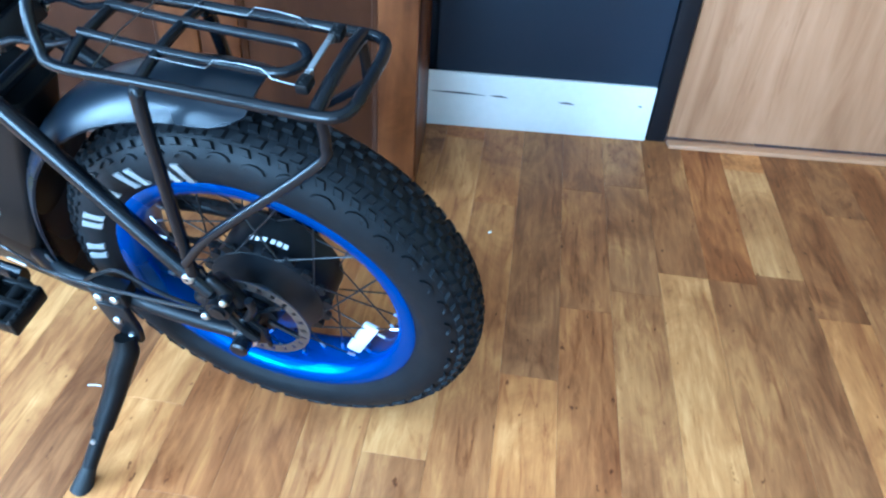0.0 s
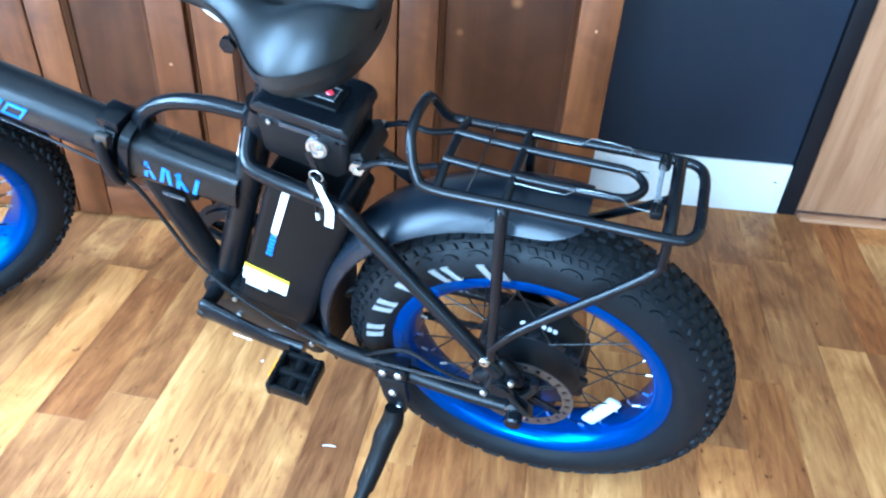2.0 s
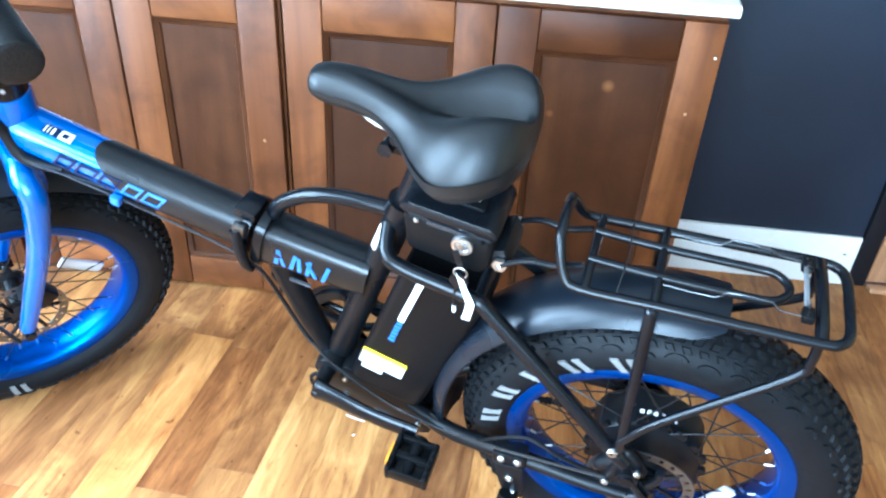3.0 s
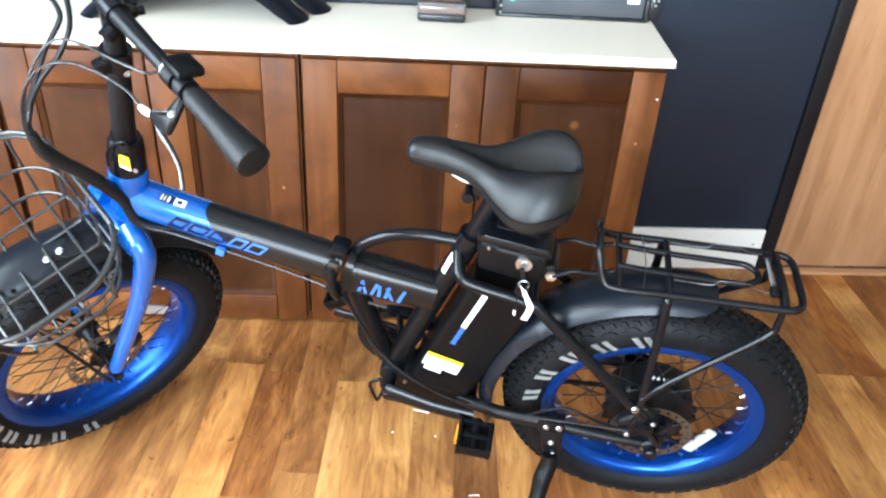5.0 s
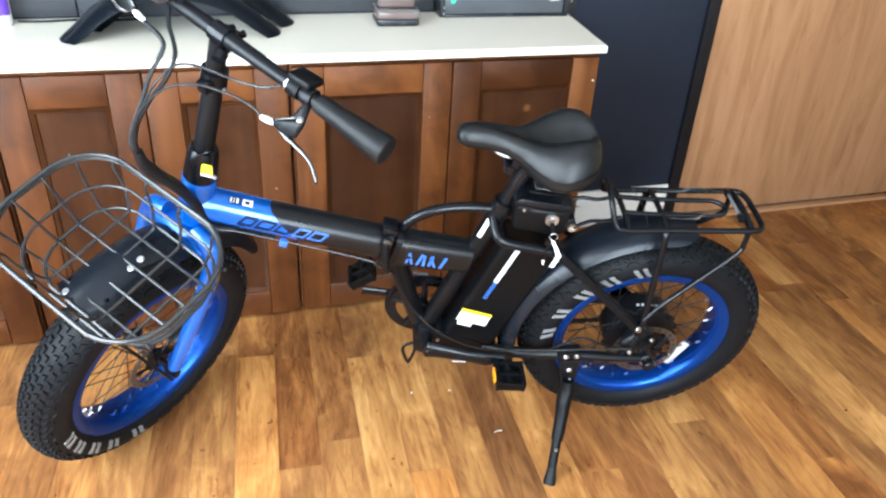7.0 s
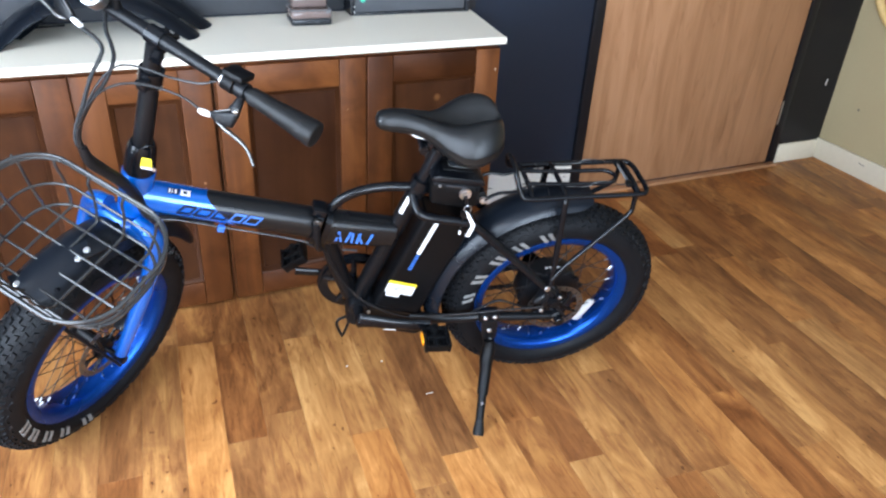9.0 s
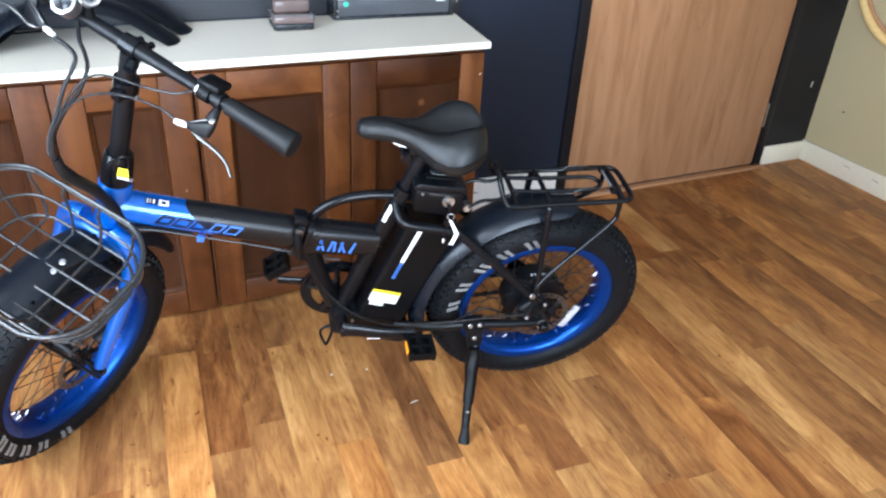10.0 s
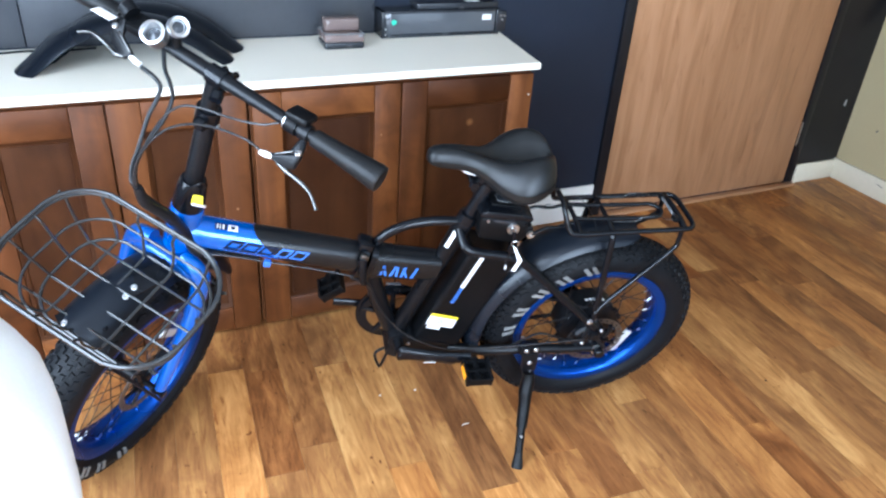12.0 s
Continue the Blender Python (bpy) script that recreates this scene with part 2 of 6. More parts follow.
M_FRAME = surface("matt_black_frame_paint", (0.0042, 0.0047, 0.0056), 0.32, spread=0.15, grain=260, bump=0.03, spec=0.34)
M_SATIN = surface("satin_black_metal", (0.0030, 0.0036, 0.0050), 0.23, spread=0.15, grain=150, bump=0.02, spec=0.26)
M_PLASTIC = surface("black_plastic", (0.0028, 0.0030, 0.0035), 0.40, spread=0.2, grain=260, bump=0.08, spec=0.13)
M_FENDER = surface("satin_black_fender", (0.0042, 0.0060, 0.0095), 0.31, spread=0.1, grain=300, bump=0.03, spec=0.27)
M_RUBBER = surface("tyre_rubber", (0.0052, 0.0057, 0.0068), 0.55, spread=0.25, grain=90, blotch=9, bump=0.15, spec=0.12)
M_GRIP = surface("grip_rubber", (0.0055, 0.0057, 0.0060), 0.48, spread=0.3, grain=300, bump=0.35, spec=0.22)
M_LEATHER = surface("saddle_vinyl", (0.0052, 0.0057, 0.0062), 0.33, spread=0.15, grain=420, bump=0.12, spec=0.33)
M_BLUE = surface("blue_paint", (0.004, 0.104, 0.48), 0.26, 0.45, spread=0.08, grain=120, bump=0.0, coat=0.9)
M_RIM = surface("blue_anodised_rim", (0.0050, 0.052, 0.29), 0.26, 0.75, spread=0.1, grain=120, bump=0.0)
M_DECAL = surface("blue_decal", (0.035, 0.12, 0.40), 0.4, spread=0.05, bump=0.0)
M_DARKDECAL = surface("dark_blue_decal", (0.004, 0.008, 0.026), 0.4, spread=0.05, bump=0.0, spec=0.15)
M_STEEL = surface("bright_steel", (0.60, 0.61, 0.62), 0.33, 1.0, spread=0.1, grain=90, bump=0.02)
M_CLIPWIRE = surface("dull_steel_wire", (0.085, 0.085, 0.085), 0.3, 1.0, spread=0.1, bump=0.0)
M_ROTOR = surface("worn_disc_steel", (0.19, 0.188, 0.186), 0.42, 1.0, spread=0.15, grain=120, bump=0.02)
M_LEVER = surface("brushed_lever", (0.13, 0.128, 0.125), 0.35, 1.0, spread=0.1, grain=90, bump=0.02)
M_SPOKE = surface("black_steel_spoke", (0.009, 0.009, 0.010), 0.35, 0.2, spread=0.1, bump=0.0, spec=0.25)
M_GREYWIRE = surface("grey_coated_wire", (0.019, 0.0195, 0.020), 0.22, spread=0.15, grain=150, bump=0.02)
M_FADED = surface("worn_white_print", (0.16, 0.16, 0.155), 0.55, spread=0.15, grain=80, bump=0.0)
M_PRINT = surface("white_print", (0.66, 0.66, 0.66), 0.5, spread=0.06, bump=0.0)
M_YELLOW = surface("yellow_sticker", (0.80, 0.62, 0.02), 0.45, spread=0.05, bump=0.0)
M_PAPER = surface("white_paper_tag", (0.80, 0.80, 0.80), 0.6, spread=0.04, bump=0.0)
M_CLEAR = surface("clear_grey_plastic", (0.13, 0.13, 0.135), 0.15, spread=0.1, grain=200, bump=0.1)
M_REFLECT = surface("clear_reflector", (0.52, 0.53, 0.54), 0.15, spread=0.08, grain=300, bump=0.2)
M_AMBER = surface("amber_reflector", (0.85, 0.30, 0.01), 0.25, spread=0.1, grain=300, bump=0.1)
M_RED = surface("red_lamp", (0.55, 0.03, 0.05), 0.3, spread=0.05, bump=0.0)
M_CABLE = surface("cable_sheath", (0.006, 0.0062, 0.007), 0.36, spread=0.1, bump=0.0, spec=0.2)
M_PALECABLE = surface("grey_cable_sheath", (0.014, 0.014, 0.015), 0.28, spread=0.1, bump=0.0, spec=0.4)
M_GLASSBOX = surface("smoky_clear_plastic", (0.135, 0.098, 0.088), 0.10, spread=0.2, grain=30, bump=0.0)
M_DEVICE = surface("black_device_case", (0.018, 0.020, 0.024), 0.22, spread=0.1, grain=120, bump=0.0)
M_BRASS = surface("pale_wicker", (0.62, 0.42, 0.16), 0.5, spread=0.2, grain=60, bump=0.3)
M_GREEN = surface("green_sticker", (0.05, 0.45, 0.30), 0.4, spread=0.05, bump=0.0)
M_PURPLE = surface("purple_label", (0.12, 0.05, 0.40), 0.4, spread=0.1, bump=0.0)
M_DARKGREY = surface("dark_grey_panel", (0.045, 0.048, 0.055), 0.35, spread=0.1, bump=0.02)
M_SMOKE = surface("smoky_grey_glass", (0.070, 0.075, 0.084), 0.12, spread=0.15, grain=8, bump=0.0)
M_CLOTH = surface("white_cloth", (0.88, 0.88, 0.87), 0.8, spread=0.03, grain=300, bump=0.2)
m_glass, *_, gp = nodes_of("window_glass")
put(gp, Roughness=0.0, Transmission_Weight=1.0, IOR=1.45)
M_GLASS = m_glass


# ---- mesh tools ----
class Geo:
    """Collects vertices and faces; each face keeps a material slot."""

    def __init__(self):
        self.v, self.f, self.s = [], [], []

    def add(self, verts, faces, slot=0):
        k = len(self.v)
        self.v += [tuple(p) for p in verts]
        self.f += [tuple(i + k for i in q) for q in faces]
        self.s += [slot] * len(faces)
        return self

    def box(self, size, at=(0, 0, 0), rot=None, bevel=0.0, slot=0, seg=2):
        bm = bmesh.new()
        bmesh.ops.create_cube(bm, size=1.0)
        for q in bm.verts:
            q.co = Vector((q.co.x * size[0], q.co.y * size[1], q.co.z * size[2]))
        if bevel:
            bmesh.ops.bevel(bm, geom=bm.edges[:], offset=bevel, segments=seg, affect="EDGES", profile=0.5)
        m = Matrix.Translation(at) @ (rot.to_4x4() if rot else Matrix())
        bm.verts.index_update()
        self.add([m @ q.co for q in bm.verts], [[q.index for q in fc.verts] for fc in bm.faces], slot)
        bm.free()
        return self

    def prism(self, outline, y0, y1, slot=0, bevel=0.0):
        """A plate with an outline in x and z, from y0 to y1."""
        bm = bmesh.new()
        a = [bm.verts.new((x, y0, z)) for x, z in outline]
        face = bm.faces.new(a)
        r = bmesh.ops.extrude_face_region(bm, geom=[face])
        for q in r["geom"]:
            if isinstance(q, bmesh.types.BMVert):
                q.co.y = y1
        bmesh.ops.recalc_face_normals(bm, faces=bm.faces[:])
        if bevel:
            bmesh.ops.bevel(bm, geom=bm.edges[:], offset=bevel, segments=2, affect="EDGES", profile=0.5)
        bm.verts.index_update()
        self.add([q.co for q in bm.verts], [[q.index for q in fc.verts] for fc in bm.faces], slot)
        bm.free()
        return self

    def tube(self, pts, r, seg=10, smooth=0, closed=False, flat=1.0, slot=0, caps=True, up=None):
        """A round bar along points; r is one radius or one for each point; smooth: extra points between each two."""
        P = [Vector(q) for q in pts]
        R = list(r) if hasattr(r, "__len__") else [r] * len(P)
        if smooth:
            Q, S = [], []
            n = len(P)
            last = n if closed else n - 1
            for i in range(last):
                p0 = P[(i - 1) % n] if closed or i > 0 else P[0] * 2 - P[1]
                p1, p2 = P[i], P[(i + 1) % n]
                p3 = P[(i + 2) % n] if closed or i + 2 < n else p2 * 2 - p1
                for k in range(smooth):
                    t = k / smooth
                    Q.append(0.5 * (2 * p1 + (p2 - p0) * t + (2 * p0 - 5 * p1 + 4 * p2 - p3) * t * t + (3 * p1 - p0 - 3 * p2 + p3) * t ** 3))
                    S.append(R[i] * (1 - t) + R[(i + 1) % n] * t)
            if not closed:
                Q.append(P[-1])
                S.append(R[-1])
            P, R = Q, S
        n = len(P)
        V, F = [], []
        prev = None
        for i in range(n):
            a = P[(i + 1) % n] if closed or i + 1 < n else P[i]
            b = P[(i - 1) % n] if closed or i > 0 else P[i]
            d = (a - b).normalized()
            if prev is None:
                h = Vector(up) if up else (Vector((0, 0, 1)) if abs(d.z) < 0.9 else Vector((1, 0, 0)))
            else:
                h = prev
            s = d.cross(h).normalized()
            h = s.cross(d).normalized()
            prev = h
            for k in range(seg):
                w = 2 * math.pi * k / seg
                V.append(P[i] + (s * math.cos(w) * flat + h * math.sin(w)) * R[i])
        for i in range(n if closed else n - 1):
            for k in range(seg):
                a, b = i * seg + k, i * seg + (k + 1) % seg
                c, d = ((i + 1) % n) * seg + (k + 1) % seg, ((i + 1) % n) * seg + k
                F.append((a, b, c, d))
        if caps and not closed:
            F.append(tuple(range(seg))[::-1])
            F.append(tuple((n - 1) * seg + k for k in range(seg)))
        return self.add(V, F, slot)

    def hull(self, balls, slot=0):
        """The smallest round-edged body over balls, each a place and a radius."""
        bm = bmesh.new()
        for c, r in balls:
            bmesh.ops.create_icosphere(bm, subdivisions=2, radius=r, matrix=Matrix.Translation(c))
        res = bmesh.ops.convex_hull(bm, input=bm.verts[:])
        bmesh.ops.delete(bm, geom=[q for q in res["geom_interior"] if isinstance(q, bmesh.types.BMVert)], context="VERTS")
        bm.verts.index_update()
        faces = [f for f in res["geom"] if isinstance(f, bmesh.types.BMFace) and f.is_valid]
        self.add([q.co for q in bm.verts], [[q.index for q in f.verts] for f in faces], slot)
        bm.free()
        return self

    def lathe(self, profile, seg=48, m=None, slot=0, closed=False, a0=0.0, a1=360.0):
        """Turns a profile of (radius, y) about the y axis."""
        full = abs(a1 - a0 - 360) < 1e-6
        steps = seg if full else seg + 1
        V, F = [], []
        for i in range(steps):
            w = radians(a0 + (a1 - a0) * i / seg)
            for r, y in profile:
                q = Vector((r * math.cos(w), y, r * math.sin(w)))
                V.append(m @ q if m else q)
        n = len(profile)
        for i in range(seg):
            j = (i + 1) % steps
            for k in range(n if closed else n - 1):
                kk = (k + 1) % n
                F.append((i * n + k, i * n + kk, j * n + kk, j * n + k))
        return self.add(V, F, slot)

    def loft(self, rings, slot=0, caps=True, closed=True):
        n = len(rings[0])
        V = [p for r in rings for p in r]
        F = []
        for i in range(len(rings) - 1):
            for k in range(n if closed else n - 1):
                kk = (k + 1) % n
                F.append((i * n + k, i * n + kk, (i + 1) * n + kk, (i + 1) * n + k))
        if caps:
            F.append(tuple(range(n))[::-1])
            F.append(tuple((len(rings) - 1) * n + k for k in range(n)))
        return self.add(V, F, slot)

    def moved(self, m):
        self.v = [tuple(m @ Vector(p)) for p in self.v]
        return self

    def mesh(self, name, mats, angle=38):
        me = bpy.data.meshes.new(name)
        me.from_pydata(self.v, [], self.f)
        for mt in (mats if isinstance(mats, (list, tuple)) else [mats]):
            me.materials.append(mt)
        me.polygons.foreach_set("material_index", self.s)
        me.polygons.foreach_set("use_smooth", [True] * len(self.f))
        me.update()
        bm = bmesh.new()
        bm.from_mesh(me)
        bmesh.ops.recalc_face_normals(bm, faces=bm.faces[:])
        bm.to_mesh(me)
        bm.free()
        me.set_sharp_from_angle(angle=radians(angle))
        return me


def part(name, geo, mats, parent=None, label=""):
    """One mesh object under a thing or a part, in the parent's own axes."""
    ob = new(name, geo.mesh(name, mats))
    if parent is not None:
        ob.parent = parent
    if label:
        tagged(ob, label)
    return ob


def thing(name, m, label, category, group="", kind="", geo=None, mats=None):
    ob = new(name, geo.mesh(name, mats) if geo else None)
    ob.matrix_world = m
    return tagged(ob, label, category, group, kind)


# ---- the room ----
# the back wall runs a little askew of the cabinets; its own axes: x along the wall, y into it
SKEW = -3.55
WALL = pose(0, 0.34, 0, 0, 0, SKEW)
FLOOR_TURN = -7.6


def structure(name, m, geo, mats, label, category):
    return thing(name, m, label, category, "", "structure", geo, mats)


def slab(x0, x1, y0, y1, z0, z1, bevel=0.0):
    return Geo().box((x1 - x0, y1 - y0, z1 - z0), ((x0 + x1) / 2, (y0 + y1) / 2, (z0 + z1) / 2), None, bevel)


structure("wall_north", WALL, slab(0.034, 0.60, 0.0, 0.2, 0, 2.6), M_NAVY, "dark navy painted wall beside the counter", "wall")
structure("wall_alcove", WALL, slab(-2.75, 0.034, 0.065, 0.2, 0, 2.6), M_NAVY, "dark navy wall behind the white counter", "wall")
structure("wall_pier", WALL, slab(1.803, 2.25, 0.0, 0.2, 0, 2.6), M_JAMB, "black painted wall strip in the room's corner", "wall")
structure("wall_lintel", WALL, slab(0.60, 1.803, 0.0, 0.2, 2.12, 2.6), M_NAVY, "dark navy wall above the wood door", "wall")
structure("wall_east", WALL, slab(2.085, 2.23, -3.85, 0.0, 0, 2.6), M_BEIGE, "beige painted side wall", "wall")

# front wall with the wide shop window, side wall with a narrow one; both behind or beside the camera
YS, XW = -3.5, -2.65
front = Geo()
for x0, x1, z0, z1 in ((-2.79, -2.2, 0, 2.6), (1.1, 2.0, 0, 2.6), (-2.2, 1.1, 0, 0.3), (-2.2, 1.1, 2.35, 2.6)):
    front.box((x1 - x0, 0.14, z1 - z0), ((x0 + x1) / 2, YS - 0.07, (z0 + z1) / 2))
structure("wall_south", Matrix(), front, M_PLAIN, "plain painted front wall round a shop window", "wall")
side = Geo()
for y0, y1, z0, z1 in ((-3.5, -2.75, 0, 2.6), (-0.35, 0.56, 0, 2.6), (-2.75, -0.35, 0, 0.4), (-2.75, -0.35, 2.4, 2.6)):
    side.box((0.14, y1 - y0, z1 - z0), (XW - 0.07, (y0 + y1) / 2, (z0 + z1) / 2))
structure("wall_west", Matrix(), side, M_PLAIN, "plain painted side wall with a window", "wall")
structure("ceiling", Matrix(), slab(-2.79, 2.23, -3.64, 0.70, 2.6, 2.7), M_CEIL, "flat white painted ceiling", "ceiling")


def window(name, m, w, h, label):
    """A window in its opening: frame bars and two panes; x across, z up from the lower edge."""
    ob = thing(name, m, label, "window", "", "structure")
    g = Geo()
    for x0, x1, z0, z1 in ((0, 0.05, 0, h), (w - 0.05, w, 0, h), (0.05, w - 0.05, 0, 0.05), (0.05, w - 0.05, h - 0.05, h), (w / 2 - 0.025, w / 2 + 0.025, 0.05, h - 0.05)):
        g.box((x1 - x0, 0.06, z1 - z0), ((x0 + x1) / 2, 0, (z0 + z1) / 2), None, 0.004)
    part("window_frame", g, M_WHITE, ob)
    for x0, x1 in ((0.05, w / 2 - 0.025), (w / 2 + 0.025, w - 0.05)):
        p = part("pane", slab(x0, x1, -0.003, 0.003, 0.05, h - 0.05), M_GLASS, ob)
        p.visible_shadow = False
    return ob


window("window_1", pose(-2.2, YS - 0.09, 0.3), 3.3, 2.05, "wide shop window with white frame")
window("window_2", pose(XW - 0.09, -2.75, 0.4, 0, 0, 90), 2.4, 2.0, "side window with white frame")

# door of light oak veneer in a black frame, with a threshold strip
door = thing("door_1", WALL, "closed light oak veneer door in a black frame", "door", "", "structure")
part("door_leaf", slab(0.655, 1.751, -0.004, 0.036, 0.012, 2.06, 0.003), M_DOOR, door, "light oak veneer door leaf with vertical grain")
part("door_jamb", slab(0.603, 0.650, -0.012, 0.10, 0, 2.12, 0.003), M_JAMB, door, "black door frame")
part("door_jamb", slab(1.756, 1.800, -0.012, 0.10, 0, 2.12, 0.003), M_JAMB, door, "black door frame")
part("door_head", slab(0.650, 1.756, -0.012, 0.10, 2.07, 2.12, 0.003), M_JAMB, door, "black door frame")
part("threshold", slab(0.655, 1.79, -0.046, -0.013, 0, 0.012, 0.003), M_SILL, door, "pale wood strip along the floor")

# white boards along the foot of the walls
kick = structure("baseboard", WALL, slab(0.012, 0.598, -0.014, -0.001, 0.0, 0.153, 0.0025), M_WHITE, "chipped white baseboard on the navy wall", "baseboard")
for i, (x, z, w) in enumerate(((0.09, 0.099, 0.15), (0.20, 0.097, 0.05), (0.375, 0.093, 0.045), (0.565, 0.1, 0.012))):
    g = Geo().prism([(x - w / 2, z), (x - w * 0.2, z - 0.0022), (x + w / 2, z - 0.0035), (x + w * 0.1, z + 0.0018)], -0.0152, -0.0132)
    part("paint_chip", g, M_JAMB, kick, "dark chip in the white paint")
structure("baseboard", WALL, slab(1.808, 2.069, -0.014, -0.001, 0, 0.096, 0.003), M_CREAM, "cream painted baseboard in the corner", "baseboard")
part("hinge", Geo().box((0.005, 0.006, 0.115), (1.7535, -0.009, 0.265), None, 0.001), M_STEEL, door, "thin bright hinge plate at the door's edge")
skirt = structure("baseboard", WALL, slab(2.070, 2.084, -3.7, -0.001, 0, 0.102, 0.003), M_CREAM, "scuffed cream baseboard on the beige wall", "baseboard")
for y, z in ((-0.28, 0.07), (-0.44, 0.066)):
    part("scuff", Geo().box((0.0012, 0.034, 0.003), (2.0697, y, z), Matrix.Rotation(radians(6), 3, "X"), 0.0004), M_DARKGREY, skirt, "small grey scuff in the cream paint")
part("paint_chip", Geo().prism([(2.008, 0.378), (2.013, 0.380), (2.018, 0.408), (2.012, 0.405)], -0.0012, 0.002), M_WHITE, bpy.data.objects["wall_pier"], "pale chip in the black paint")
part("nail_hole", Geo().lathe([(0, -0.001), (0.006, -0.001), (0.004, 0.002), (0, 0.002)], 10, pose(2.0845, -0.16, 0.30, 0, 0, 90)), M_DARKGREY, bpy.data.objects["wall_east"], "small dark hole in the wall")

# ---- cabinets and counter ----
FRONT = -0.02
# the row stands parallel to the wall behind it, turned about the worktop's front corner
ROW = pose(0, -0.034, 0, 0, 0, -3.9) @ pose(0, 0.034, 0)


def cabinet(x0, x1, label):
    """A base cabinet with two frame-and-panel doors; x along the row."""
    ob = thing("cabinet", ROW @ pose(x0, 0, 0), label, "cabinet", "row of base cabinets")
    w = x1 - x0
    g = Geo()
    g.box((w - 0.002, 0.33, 0.782), (w / 2, 0.167, 0.407))
    g.box((w - 0.002, 0.28, 0.015), (w / 2, 0.19, 0.008))
    part("body", g, M_CAB, ob)
    return ob


def cabinet_door(ob, x0, x1, panel=None):
    """One door of a cabinet: stiles and rails round a recessed panel."""
    z0, z1, st, ra = 0.014, 0.783, 0.082, 0.083
    h, w = z1 - z0, x1 - x0
    cx = (x0 + x1) / 2
    d = part("door", Geo().box((w - 0.02, 0.006, h - 0.02), (cx, 0.0, z0 + h / 2)), M_CAB, ob)
    for a in (x0 + st / 2, x1 - st / 2):
        part("stile", Geo().box((st, 0.020, h), (a, FRONT + 0.010, z0 + h / 2), None, 0.003), M_CAB, d)
    for z in (z0 + ra / 2, z1 - ra / 2):
        part("rail", Geo().box((w - 2 * st - 0.001, 0.0195, ra), (cx, FRONT + 0.0102, z), None, 0.005), M_CABH, d)
    # panel: flat recessed field inside a slim bead
    px0, px1, pz0, pz1 = x0 + st + 0.001, x1 - st - 0.001, z0 + ra + 0.001, z1 - ra - 0.001
    rings = []
    for inset, y in ((0.0, -0.0165), (0.002, -0.0160), (0.006, -0.0115), (0.0105, -0.0105), (0.0125, -0.0070), (0.0150, -0.0066)):
        rings.append([(px0 + inset, y, pz0 + inset), (px1 - inset, y, pz0 + inset), (px1 - inset, y, pz1 - inset), (px0 + inset, y, pz1 - inset)])
    g = Geo().loft(rings[:1] + rings, 0, False)
    g.add(rings[-1], [(0, 1, 2, 3)])
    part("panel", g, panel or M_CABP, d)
    return d


c1 = cabinet(-0.908, -0.010, "reddish brown maple base cabinet with two panel doors")
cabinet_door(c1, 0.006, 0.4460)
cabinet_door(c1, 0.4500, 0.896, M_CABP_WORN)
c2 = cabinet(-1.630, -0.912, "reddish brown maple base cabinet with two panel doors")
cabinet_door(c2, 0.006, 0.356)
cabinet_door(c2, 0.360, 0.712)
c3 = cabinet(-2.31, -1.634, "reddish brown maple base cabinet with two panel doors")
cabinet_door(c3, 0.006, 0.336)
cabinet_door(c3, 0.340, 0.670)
# pale chip on the last stile and small feet under the row
for ob, x in ((c1, 0.06), (c1, 0.84), (c2, 0.06), (c2, 0.65)):
    part("foot", Geo().lathe([(0.0, 0.0), (0.014, 0.0), (0.012, 0.014), (0.0, 0.014)], 16, pose(x, 0.030, 0, 90)), M_PLASTIC, ob, "small black plastic foot")
for ob, x, z, r, mt in ((c1, 0.884, 0.715, 0.003, M_PRINT), (c1, 0.3855, 0.627, 0.0022, M_SILL), (c1, 0.852, 0.594, 0.0035, M_SILL), (c2, 0.668, 0.440, 0.0040, M_SILL)):
    part("chip", Geo().lathe([(0, 0.0), (r, 0.0), (r * 0.7, 0.001), (0, 0.001)], 8, pose(x, FRONT - 0.001, z)), mt, ob, "pale chip in the wood")

g = Geo()
top = [(-2.325, 0.1245), (0.0, -0.034), (0.085, 0.402), (-2.325, 0.552)]
rings = []
for inset, z in ((0.002, 0.7985), (0.0, 0.8005), (0.0, 0.8175), (0.0025, 0.820)):
    rings.append([(x + (inset if i in (0, 3) else -inset), y + (inset if i < 2 else -inset), z) for i, (x, y) in enumerate(top)])
g.loft(rings)
worktop = thing("worktop", Matrix(), "white quartz worktop over the cabinet row", "worktop")
part("slab", g, M_STONE, worktop)
lane = Vector(top[0]) - Vector(top[1])
part("front_edge", Geo().box((lane.length - 0.004, 0.003, 0.0165), ((top[0][0] + top[1][0]) / 2, (top[0][1] + top[1][1]) / 2 - 0.0012, 0.809), Matrix.Rotation(math.atan2(lane.y, lane.x), 3, "Z"), 0.001), M_STONE, worktop, "eased front edge of the worktop")

# ---- things on the worktop ----
TOP = 0.8205


